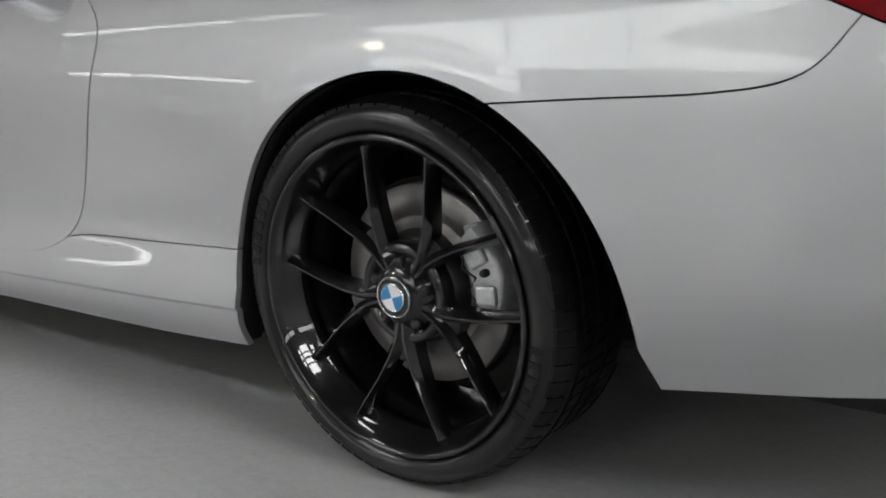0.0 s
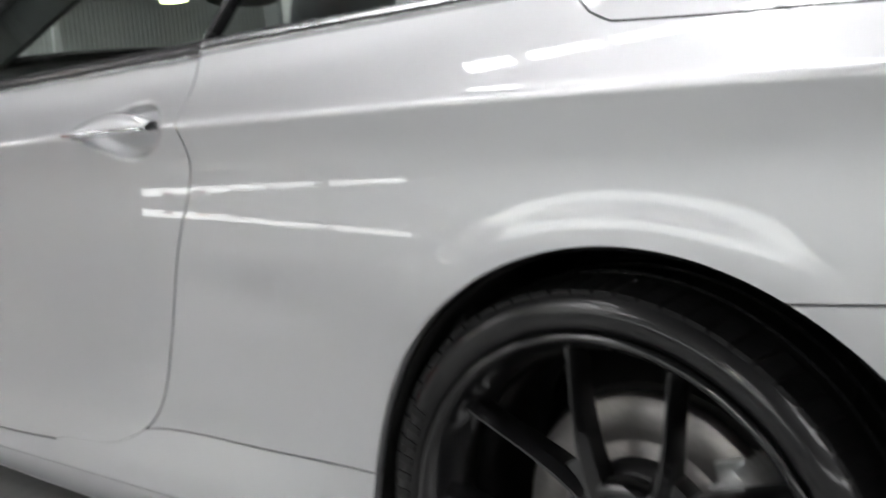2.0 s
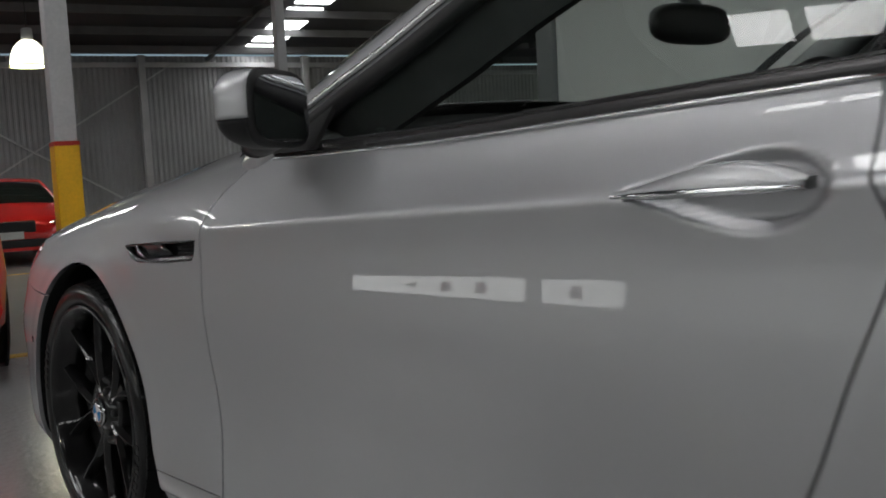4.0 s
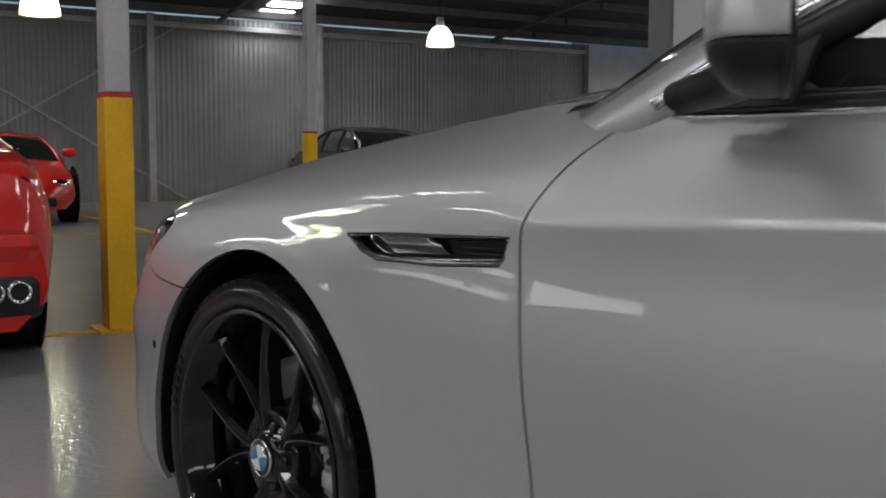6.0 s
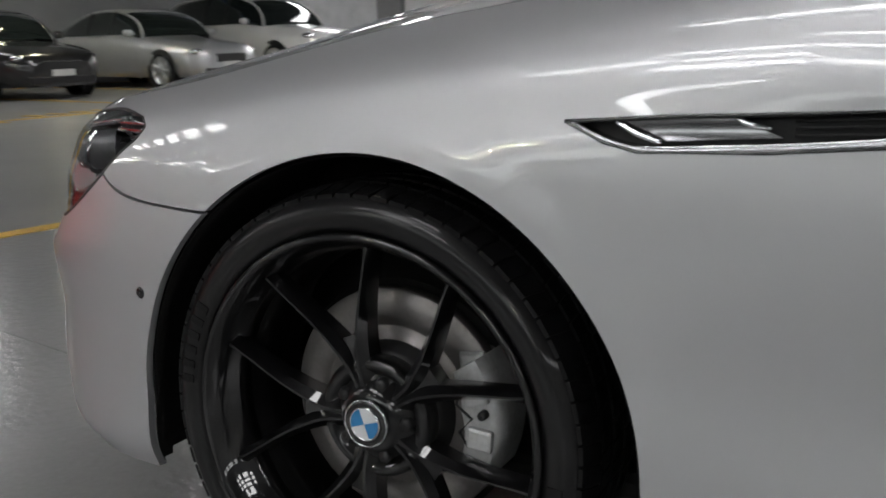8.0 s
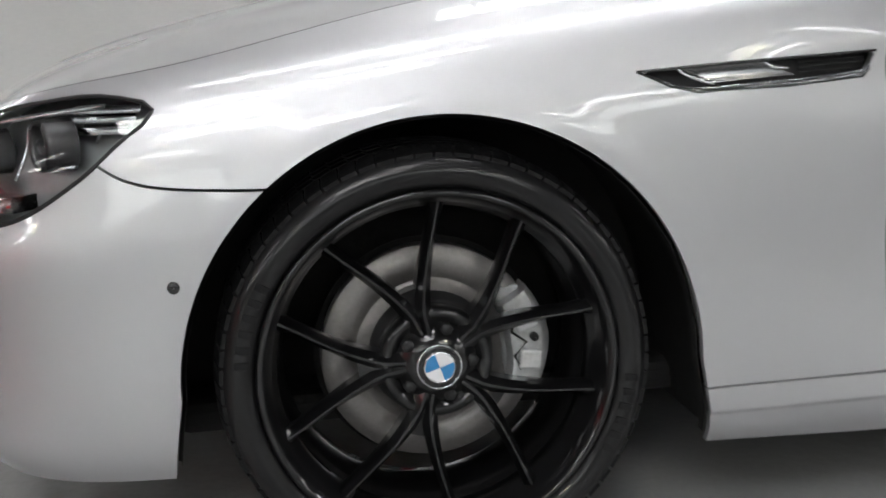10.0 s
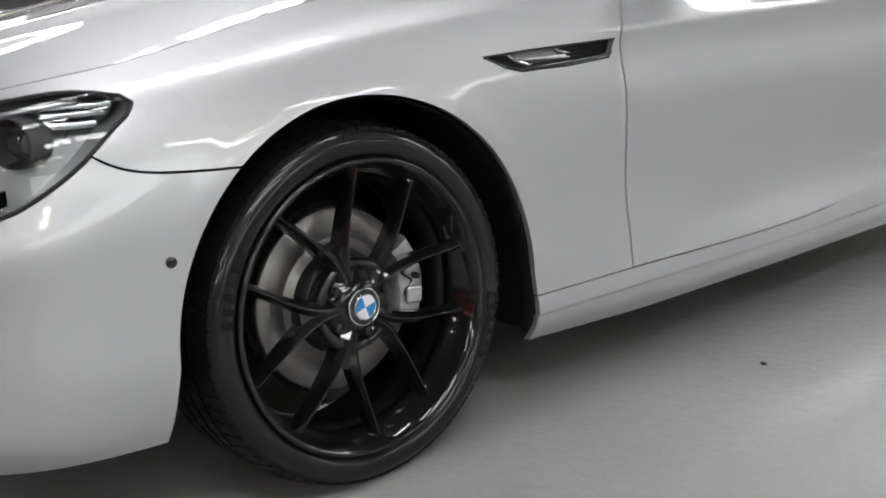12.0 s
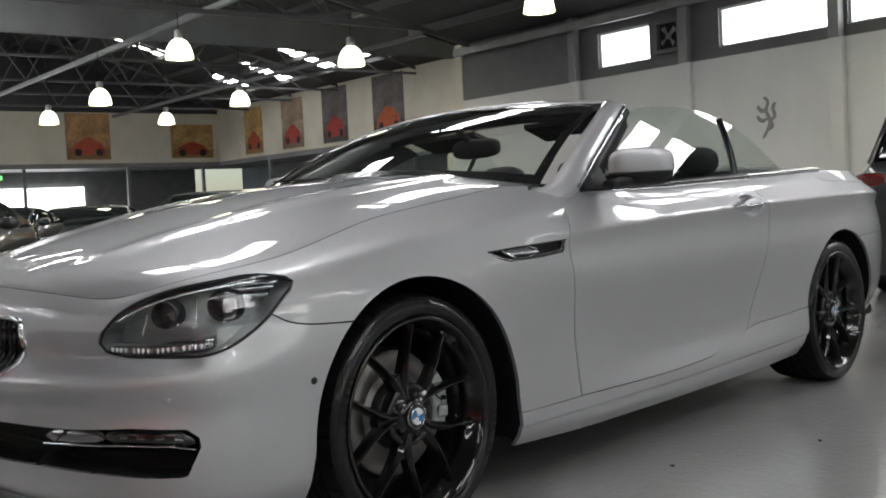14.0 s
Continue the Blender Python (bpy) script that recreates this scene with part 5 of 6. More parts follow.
for hi, lo in zip(edges[0::2], edges[1::2]):
    box(bm, 10.92, 11.08, lo, hi, 2.98, 3.53)
structure("wall_cladding", bm, DARK_BAND, "dark grey cladding band with high windows")
for i, (b0, b1) in enumerate(WINDOWS):
    w = new("window_%d" % (i + 1))
    tagged(w, "bright high window in a grey steel frame", "window", kind="structure")
    part("pane", boxed(11.0, 11.01, b0 + 0.03, b1 - 0.03, 3.0, 3.50), WINDOW_GLOW, w).matrix_world = HALL
    bm = bmesh.new()
    for b in (b0, b1 - 0.025):
        box(bm, 10.97, 11.03, b, b + 0.025, 2.982, 3.528)
    for z in (2.982, 3.503):
        box(bm, 10.965, 11.035, b0, b1, z, z + 0.025)
    part("window_frame", bm, STEEL_LIGHT, w).matrix_world = HALL
fan = new("wall_fan")
tagged(fan, "dark square extractor fan beside a high window", "fan", kind="structure")
fan.matrix_world = HALL @ pose(10.91, 7.19, 3.27, 0, 0, -90)
bm = bmesh.new()
for x0, x1, z0, z1 in ((-0.25, 0.25, 0.19, 0.25), (-0.25, 0.25, -0.25, -0.19), (-0.25, -0.19, -0.19, 0.19), (0.19, 0.25, -0.19, 0.19)):
    box(bm, x0, x1, -0.10, 0.0, z0, z1, 0.006)
part("fan_frame", bm, DARK_BAND, fan)
part("fan_back", boxed(-0.19, 0.19, -0.02, -0.004, -0.19, 0.19), DARK_VOID, fan)
part("fan_hub", lathe([(0.001, -0.07), (0.035, -0.07), (0.045, -0.055), (0.045, -0.03)], 16), STEEL_GREY, fan)
for k in range(4):
    w = math.pi * k / 2 + 0.4
    blade = [[((0.04 + 0.13 * i / 4) * math.cos(w + 0.5 * j), -0.045 - 0.02 * j, (0.04 + 0.13 * i / 4) * math.sin(w + 0.5 * j)) for j in (0, 0.5, 1)] for i in range(5)]
    part("fan_blade", thick_sheet(blade, (0, 0.004, 0)), STEEL_GREY, fan)
structure("eave_beam", boxed(10.70, 10.78, B0, 12.2, 3.64, 3.78, 0.008), STEEL_GREY, "grey steel beam along the eave")
for b in (9.18, 6.88, 4.43, 2.2, -0.35, -2.95, -5.6, -8.2):
    structure("pilaster", boxed(10.82, 10.898, b - 0.10, b + 0.10, 0, 2.83, 0.008), BLOCK_WHITE, "white painted wall pilaster")
    structure("column_cladding", boxed(10.78, 10.918, b - 0.08, b + 0.08, 2.832, 3.86, 0.01), STEEL_GREY, "grey steel column above the block wall")

# roof in two heights of two slopes each, with skylight strips let in, purlins and trusses below
bm = bmesh.new()


def roof_slab(a0, a1, b0, b1, b_at):
    z0, z1 = roof_z(a0, b_at), roof_z(a1, b_at)
    vs = [bm.verts.new((a, b, z + dz)) for dz in (0.02, 0.14) for a, b, z in ((a0, b0, z0), (a1, b0, z1), (a1, b1, z1), (a0, b1, z0))]
    for f in ((0, 3, 2, 1), (4, 5, 6, 7), (0, 1, 5, 4), (2, 3, 7, 6)):
        bm.faces.new([vs[i] for i in f])


for a0, a1 in ((A0, MID_A), (MID_A, 11.0)):
    roof_slab(a0, a1, B0 - 0.3, STEP_B, 0)
for a0, a1 in ((A0, FAR_RIDGE), (FAR_RIDGE, 20.8)):
    roof_slab(a0, a1, STEP_B, B1 + 3.2, 20)
structure("ceiling", bm, ROOF, "dark pitched roof sheeting")
fill = [(a, roof_z(a, 0)) for a in np.linspace(-2.0, 11.0, 12)]
bm = bmesh.new()
for (a0, z0), (a1, z1) in zip(fill, fill[1:]):
    vs = [bm.verts.new((a, b, z)) for b in (STEP_B, STEP_B + 0.05) for a, z in ((a0, z0), (a1, z1), (a1, max(roof_z(a1, 20), z1 + 0.01) + 0.1), (a0, max(roof_z(a0, 20), z0 + 0.01) + 0.1))]
    for f in ((0, 1, 2, 3), (7, 6, 5, 4)):
        bm.faces.new([vs[i] for i in f])
structure("wall_roof_step", bm, ROOF, "dark sheeting between the two roof heights")
STRIPS = [(a, b, run, 0.40) for b in (17.5, 23.0, 28.5, 33.5) for a, run in ((-15.4, 4.6), (-8.4, 4.0))]
STRIPS += [(-8.4, b, 4.0, 0.40) for b in (7.4, 10.4)]
STRIPS += [(-15.4, -1.5, 4.0, 0.40)]
STRIPS += [(a, b, 4.2, 0.5) for b in (15.0, 19.0, 23.0, 27.0, 31.0, 35.0) for a in (-2.5, 2.0)]
STRIPS += [(a, b, 1.26, 0.15) for b in (-4.5, -3.1, -0.8) for a in (-0.95, 0.39) if (a, b) != (-0.95, -3.1)]
STRIPS += [(6.0, -7.2, 2.0, 0.18)]
STRIPS += [(8.75, -1.72, 1.1, 0.20), (7.7, -1.72, 0.5, 0.16)]
STRIPS += [(-9.0 + 0.55 * k, -6.15, 0.34, 0.25) for k in range(6)]
STRIPS += [(a, -0.8, 1.4, 0.36) for a in (1.8, 7.3, 8.9)]
STRIPS += [(a, -7.2, 1.6, 0.42) for a in (-1.2, 0.6)]
STRIPS += [(-2.3, -5.6, 1.26, 0.24), (-0.9, -5.8, 1.26, 0.24)]
STRIPS += [(a, 6.2, 0.55, 0.34) for a in (-18.0, -17.2, -16.4, -15.6, -14.8)]
STRIPS += [(a, b, 1.4, 0.36) for a, b in ((0.6, 2.6), (-5.4, 6.2), (0.9, 6.2), (2.5, 6.2), (-5.4, 9.8))]
STRIPS += [(a, b, 3.4, 0.40) for a, b in ((-3.0, -12.2), (6.5, -12.2), (6.5, 6.2), (-12.0, -8.0), (-9.0, -11.0))]
# beyond the step the strips are cut into short panes by the purlins
for b, a0, count in ((32.5, 15.7, 3), (29.7, 15.5, 4), (26.6, 15.3, 4), (24.4, 15.2, 4), (21.4, 15.4, 4), (31.9, 11.8, 4), (26.4, 12.3, 2)):
    STRIPS += [(a0 + 0.48 * k, b, 0.36, 0.34 if k % 2 else 0.22) for k in range(count)]
for a, b, run, half_w in STRIPS:
    tilt = -math.degrees(math.atan2(roof_z(a + 0.3, b) - roof_z(a - 0.3, b), 0.6))
    ob = part("skylight", boxed(-run / 2, run / 2, -half_w, half_w, -0.012, 0.0), SKYLIGHT)
    ob.matrix_world = HALL @ pose(a, b, roof_z(a, b) + 0.01, 0, tilt, 0)
    tagged(ob, "bright translucent roof-light strip", "skylight", "roof lights", "structure")
for k in range(31):
    a = A0 + 0.7 + 1.2 * k
    if a < 10.8:
        structure("purlin", boxed(a - 0.025, a + 0.025, B0, STEP_B, roof_z(a) - 0.15, roof_z(a) - 0.01), ROOF_STEEL, "dark steel roof purlin")
    if a < 18:
        structure("purlin", boxed(a - 0.025, a + 0.025, STEP_B + 0.1, B1, roof_z(a, 20) - 0.15, roof_z(a, 20) - 0.01), ROOF_STEEL, "dark steel roof purlin")


def truss(b):
    bm = bmesh.new()
    far = b > STEP_B
    a1 = 17.9 if far else 10.6
    low = 5.0 if far else 4.0
    if not far:
        pts = [(a, low if i % 2 else max(roof_z(a, b) - 0.25, low + 0.12)) for i, a in enumerate(np.arange(A0 + 0.3, a1 - 1.0, 1.2))]
    else:
        pts = [(a, low if i % 2 else roof_z(a, b) - 0.2) for i, a in enumerate(np.arange(-9.0, a1, 1.5))]

    def bar(p, q, w):
        d = Vector((q[0] - p[0], 0, q[1] - p[1]))
        m = Matrix.Translation((p[0], b, p[1])) @ d.to_track_quat("X", "Z").to_matrix().to_4x4()
        box(bm, 0, d.length, -w, w, -w, w, 0, m)
    for p, q in zip(pts, pts[1:]):
        bar(p, q, 0.020)
    peak = (FAR_RIDGE, 7.6) if far else (MID_A, RIDGE - 0.22)
    start = (-9.0, roof_z(-9.0, b) - 0.2) if far else (A0 + 0.1, EAVE - 0.10)
    bar((pts[0][0], low), (a1, low) if far else (9.6, low), 0.035)
    bar(start, peak, 0.035)
    bar(peak, (a1, roof_z(a1, b) - 0.18), 0.035)
    structure("roof_truss", bm, ROOF_STEEL, "dark steel lattice roof truss")


for b in (-8.4, 5.2, 11.6, 16.0, 20.0, 23.2, 27.8, 31.0, 34.5):
    truss(b)
fascia = part("roof_fascia", corrugated(14.0, 0.75), CORRUGATED)
fascia.matrix_world = HALL @ pose(4.0, 19.6, 4.90, 0, 0, 0)
tagged(fascia, "grey corrugated upstand below the roof", "fascia", kind="structure")
# long ties that run the length of the hall below the trusses
for a, z in ((7.4, 4.86), (13.5, 4.94)):
    structure("roof_tie", boxed(a - 0.05, a + 0.05, STEP_B + 0.2, B1 - 0.1, z - 0.05, z + 0.05, 0.008), STEEL_GREY, "grey steel tie along the roof trusses")

# west wall framing
for b in (-7.0, -1.2, 3.84, 7.33, 14.40):
    structure("wall_column", boxed(A0 + 0.04, A0 + 0.20, b - 0.07, b + 0.07, 0, 3.60, 0.006), STEEL_LIGHT, "grey steel wall column")
structure("girt", boxed(A0 + 0.05, A0 + 0.13, B0, 14.3, 3.36, 3.46, 0.006), STEEL_LIGHT, "grey steel wall rail")
for p, q in (((4.5, 0.05), (-1.1, 3.45)), ((-1.1, 0.05), (4.5, 3.45))):
    d = Vector((0, q[0] - p[0], q[1] - p[1]))
    bm = boxed(0, d.length, -0.04, 0.04, -0.015, 0.015)
    ob = part("brace", bm, STEEL_LIGHT)
    ob.matrix_world = HALL @ Matrix.Translation((A0 + 0.10 + (0.04 if p[0] > 0 else 0), p[0], p[1])) @ d.to_track_quat("X", "Z").to_matrix().to_4x4()
    tagged(ob, "diagonal grey steel wall brace", "brace", "wall braces", "structure")


# posts with a yellow foot and a red band
def post(a, b, w, top, square=True):
    p = thing("post", HALL @ pose(a, b, 0), "grey steel post with a yellow foot and a red band", "post", "yellow-footed posts")
    h = w / 2
    bm = bmesh.new()
    box(bm, -h, h, -h * 0.85, h * 0.85, 1.215, top, 0.004)
    part("upper_shaft", bm, STEEL_LIGHT, p)
    part("yellow_foot", boxed(-h - 0.008, h + 0.008, -h * 0.85 - 0.008, h * 0.85 + 0.008, 0.012, 1.19, 0.006), YELLOW, p, "yellow painted guard")
    part("red_band", boxed(-h - 0.009, h + 0.009, -h * 0.85 - 0.009, h * 0.85 + 0.009, 1.188, 1.214, 0.003), RED_BAND, p)
    part("base_plate", boxed(-h - 0.06, h + 0.06, -h - 0.05, h + 0.05, 0.0, 0.014, 0.003), YELLOW, p)


post(-3.52, -0.28, 0.15, 5.6)
post(-10.70, 3.85, 0.15, 5.1)


# floor markings
def floor_line(a0, b0, a1, b1, w=0.10, name="floor_line"):
    d = Vector((a1 - a0, b1 - b0, 0))
    ob = part(name, boxed(0, d.length, -w / 2, w / 2, 0.0, 0.004), YELLOW_LINE)
    ob.matrix_world = HALL @ Matrix.Translation((a0, b0, 0.0)) @ Matrix.Rotation(math.atan2(d.y, d.x), 4, "Z")
    return tagged(ob, "worn yellow painted floor line", "floor line", "yellow floor lines", "structure")


floor_line(-3.5, -9, -3.5, 14, 0.12)
floor_line(-10.4, -9, -10.4, 16, 0.11)
floor_line(A0 + 0.3, -9, A0 + 0.3, 15, 0.10)
for b in (-6.4, -3.7, -1.0, 1.7, 4.4, 7.1, 9.8, 12.5):
    floor_line(-17.8, b, -10.1, b, 0.10)
for b in (2.2, 5.1, 7.8):
    for k in range(5):
        floor_line(-10.9, b + 0.32 * k, -10.6, b + 0.32 * k + 0.08, 0.12, "floor_mark")

joint = part("floor_joint", boxed(-1.7, 1.3, -0.003, 0.003, 0.0, 0.0012), DARK_BAND)
joint.matrix_world = Matrix.Translation((-1.777, 0.014, 0)) @ Matrix.Rotation(math.atan2(-0.083, 0.368), 4, "Z")
tagged(joint, "thin dark joint across the painted floor", "floor joint", kind="structure")

# white partition beyond the car
structure("wall_partition", boxed(-3.0, -0.30, 3.0, 3.2, 0, 3.6), BLOCK_WHITE, "white panelled partition wall")
structure("wall_partition_end", boxed(-0.5, -0.30, 3.2, 7.0, 0, 3.6), BLOCK_WHITE, "white partition wall running back")
structure("wall_partition_back", boxed(-1.7, 0.55, 7.0, 7.2, 0, 3.6), BLOCK_WHITE, "white partition wall set back")
structure("partition_post", boxed(-3.19, -3.01, 2.96, 3.24, 0, 5.4, 0.01), STEEL_GREY, "dark grey steel post at the end of the partition")


# ---- lamps ----
def pendant(a, b, z, size=1.0):
    p = thing("pendant_lamp", HALL @ pose(a, b, z), "hanging bell-shaped industrial lamp with a glowing shade", "lamp", "pendant lamps")
    k = size
    part("shade", lathe([(0.25 * k, 0.0), (0.248 * k, 0.06 * k), (0.228 * k, 0.16 * k), (0.19 * k, 0.25 * k), (0.13 * k, 0.325 * k), (0.08 * k, 0.35 * k)], 32, "z"), LAMP_GLOW, p, "translucent glowing shade")
    part("shade_rim", lathe([(0.243 * k, 0.0), (0.255 * k, -0.012 * k), (0.262 * k, 0.004 * k), (0.252 * k, 0.016 * k)], 32, "z"), RIM_GLOW, p, "yellow-green glowing rim")
    part("bulb", lathe([(0.001, 0.03), (0.05 * k, 0.04), (0.07 * k, 0.09), (0.05 * k, 0.16), (0.02, 0.2)], 16, "z"), BULB_GLOW, p)
    part("ballast", lathe([(0.001, 0.345 * k), (0.075 * k, 0.35 * k), (0.08 * k, 0.37 * k), (0.075 * k, 0.50 * k), (0.05 * k, 0.52 * k), (0.001, 0.525 * k)], 20, "z"), STEEL_LIGHT, p)
    part("cord", tube([(0, 0, 0.52 * k), (0, 0, roof_z(a, b) - z + 0.03)], 0.008, 6), BLACK_PLASTIC, p)


for a, b, z in ((6.51, 14.96, 3.80), (9.29, 13.5, 3.60), (7.09, 20.81, 3.58), (10.69, 20.91, 3.64), (7.54, 26.11, 3.60), (11.79, 28.18, 3.82),
                (-14.9, 8.23, 2.92), (-12.5, 0.88, 2.70), (-8.2, -6.5, 3.5), (4.5, -7.5, 3.5), (-2.5, -8.5, 3.5), (9.2, 2.5, 3.4), (1.2, 20.0, 3.5)):
    pendant(a, b, z)
pendant(7.64, 6.54, 3.28, 0.78)


# ---- parked cars ----
def car_paint(name, colour, metal=0.2):
    return material(name, colour, 0.3, metal, coat=1.0, grain=0.02, grain_scale=500, stain=0.03, stain_scale=3)


RED = car_paint("red_car_paint", (0.60, 0.014, 0.012), 0.0)
BLACK = car_paint("black_car_paint", (0.010, 0.010, 0.011), 0.0)
SILVER = car_paint("light_silver_paint", (0.50, 0.51, 0.52), 0.5)
WHITE = car_paint("white_car_paint", (0.70, 0.70, 0.69), 0.0)
NIGHT = car_paint("dark_blue_black_paint", (0.012, 0.014, 0.022), 0.1)
DARK_GLASS = material("dark_car_glass", (0.012, 0.016, 0.015), 0.04, 0.0, coat=1.0, stain=0.1, stain_scale=2)
ALLOY = material("silver_alloy", (0.55, 0.56, 0.57), 0.28, 0.8, stain=0.08, stain_scale=12)
PLATE = material("blank_plate", (0.62, 0.62, 0.60), 0.5, grain=0.05, grain_scale=40)

# heights along the car as fractions of its length from the nose: bonnet and deck line, then roof line
SHAPES = {
    "saloon": dict(L=4.7, W=1.84, deck=[(0, .55), (.03, .68), (.12, .78), (.28, .88), (.36, .95), (.78, .98), (.93, .98), (.985, .90), (1, .62)], roof=[(.30, .93), (.44, 1.38), (.52, 1.44), (.64, 1.42), (.76, 1.24), (.86, .99)], r=.325),
    "tall": dict(L=4.75, W=1.92, deck=[(0, .62), (.02, .86), (.08, .98), (.24, 1.06), (.30, 1.10), (.80, 1.12), (.95, 1.10), (.99, 1.0), (1, .7)], roof=[(.26, 1.08), (.38, 1.60), (.46, 1.70), (.74, 1.70), (.88, 1.60), (.955, 1.12)], r=.37),
    "sports": dict(L=4.5, W=1.94, deck=[(0, .42), (.03, .56), (.12, .68), (.25, .80), (.32, .86), (.62, .92), (.80, .93), (.95, .90), (.985, .84), (1, .60)], roof=[(.26, .82), (.42, 1.14), (.50, 1.20), (.60, 1.18), (.76, 1.02), (.88, .93)], r=.345),
    "open": dict(L=4.5, W=1.80, deck=[(0, .50), (.03, .66), (.12, .76), (.30, .88), (.36, .93), (.76, .96), (.93, .95), (.985, .88), (1, .60)], roof=None, r=.325),
}


def parked_car(shape, paint, m, label, group="", rims=None, tail="box"):
    rims = rims or ALLOY
    k = SHAPES[shape]
    L, W, r = k["L"], k["W"], k["r"]
    c = thing("parked_car", m, label, "car", group)
    deck = soft_line([(f, z) for f, z in k["deck"]])
    fs = np.r_[np.linspace(0, 0.06, 8), np.linspace(0.08, 0.92, 42), np.linspace(0.94, 1, 8)]

    def half(f):
        return W / 2 * float(np.interp(f, [0, .02, .06, .14, .3, .8, .92, .97, 1], [.55, .74, .88, .96, 1, 1] + ([.99, .97, .92] if tail == "round" else [.95, .86, .70])))
    axle = (0.185, 0.80)
    rows = []
    for f in fs:
        w, zd, x = half(f), float(deck(f)), L * (0.5 - f)
        low = 0.20 if min(abs(f - a) for a in axle) * L > r + 0.06 else 0.20
        ring = [(x, w * 0.86, low), (x, w * 0.97, low + 0.10), (x, w, zd * 0.62), (x, w * 0.985, zd * 0.80), (x, w * 0.94, zd * 0.94), (x, w * 0.86, zd), (x, w * 0.45, zd + 0.025), (x, 0, zd + 0.03)]
        rows.append(ring + [(a, -b, z) for a, b, z in reversed(ring[:-1])])
    body_ob = part("body", grid_mesh(rows), paint, c)
    part("nose", mesh_from("nose", rows[0], [tuple(range(len(rows[0])))]), paint, c)
    part("tail", mesh_from("tail", rows[-1], [tuple(reversed(range(len(rows[-1]))))]), paint, c)
    if k["roof"]:
        roof = soft_line(k["roof"])
        f0, f1 = k["roof"][0][0], k["roof"][-1][0]
        rows, top = [], []
        for f in np.linspace(f0, f1, 30):
            w, zd, x = half(f) * 0.90, float(deck(f)) - 0.01, L * (0.5 - f)
            zr = max(float(roof(f)), zd + 0.01)
            wr = w * (1 - 0.24 * min(1, (zr - zd) / 0.45))
            ring = [(x, w, zd), (x, (w + wr) / 2 + 0.015, (zd + zr) / 2), (x, wr, zr - 0.035), (x, wr * 0.9, zr - 0.006), (x, wr * 0.4, zr + 0.012), (x, 0, zr + 0.014)]
            rows.append(ring + [(a, -b, z) for a, b, z in reversed(ring[:-1])])
            if k["roof"][1][0] - 0.005 <= f <= k["roof"][-2][0] + 0.005:
                top.append([(a, b, z + 0.006) for a, b, z in rows[-1][2:-2]])
        part("glasshouse", grid_mesh(rows), DARK_GLASS, c, "dark car windows")
        part("roof", thick_sheet(top, (0, 0, -0.012)), paint, c)
        n = len(rows)
        for side in (2, 8):
            part("roof_rail", tube([Vector(rr[side]) for rr in rows], 0.022, 6), paint, c)
        for f_b in (0.50, 0.66):
            i = int((f_b - f0) / (f1 - f0) * (n - 1))
            for sgn in (1, -1):
                part("door_pillar", tube([Vector((p[0], sgn * (p[1] + 0.004), p[2])) for p in rows[i][:3]], 0.024, 6), BLACK_PLASTIC, c)
    else:
        x0, x1 = L * (0.5 - 0.33), L * (0.5 - 0.44)
        zc = float(deck(0.33))
        frame_pts = [(x0, 0.72, zc), (x1, 0.58, zc + 0.38), (x1 - 0.02, 0.3, zc + 0.41), (x1 - 0.02, 0, zc + 0.42), (x1 - 0.02, -0.3, zc + 0.41), (x1, -0.58, zc + 0.38), (x0, -0.72, zc)]
        part("windscreen_frame", tube(spline(frame_pts, 30), 0.024, 8), paint, c)
        part("windscreen", grid_mesh([[Vector((x0, y, zc)).lerp(Vector((x1, y * 0.8, zc + 0.40)), v) for y in (-0.7, -0.35, 0, 0.35, 0.7)] for v in (0, 0.5, 1)]), DARK_GLASS, c)
        top = [[(L * (0.5 - f), y, 0.98 + dz - 0.10 * abs(y) ** 2) for y in (-0.74, -0.4, 0, 0.4, 0.74)] for f, dz in ((0.50, 0.10), (0.55, 0.36), (0.64, 0.40), (0.72, 0.30), (0.80, 0.02))]
        part("folding_top", thick_sheet(top, (0, 0, -0.02)), LEATHER, c, "black cloth roof")
    for f in axle:
        for sgn in (1, -1):
            x = L * (0.5 - f)
            y = sgn * (half(f) - 0.085)
            part("arch", lathe([(r + 0.045, -0.012 * sgn), (r + 0.05, 0.0), (r - 0.05, 0.004)], 36), DARK_VOID, c).matrix_local = pose(x, sgn * (half(f) + 0.004), r + 0.01)
            w = part("wheel", lathe([(0.10, 0.06 * sgn), (r * 0.70, 0.066 * sgn), (r * 0.73, 0.092 * sgn), (r * 0.76, 0.094 * sgn)], 32), rims, c)
            w.location = (x, y, r)
            part("tyre", lathe([(r * 0.75, 0.092 * sgn), (r * 0.82, 0.104 * sgn), (r * 0.95, 0.10 * sgn), (r, 0.07 * sgn), (r, -0.09 * sgn)], 36), RUBBER, w)
            for j in range(7):
                part("spoke", tube([(0.03 * math.cos(t), 0.085 * sgn, 0.03 * math.sin(t)) if q == 0 else (r * 0.73 * math.cos(t), 0.09 * sgn, r * 0.73 * math.sin(t)) for q, t in ((0, j * 0.8976), (1, j * 0.8976))], [0.03, 0.022], 6), rims, w)
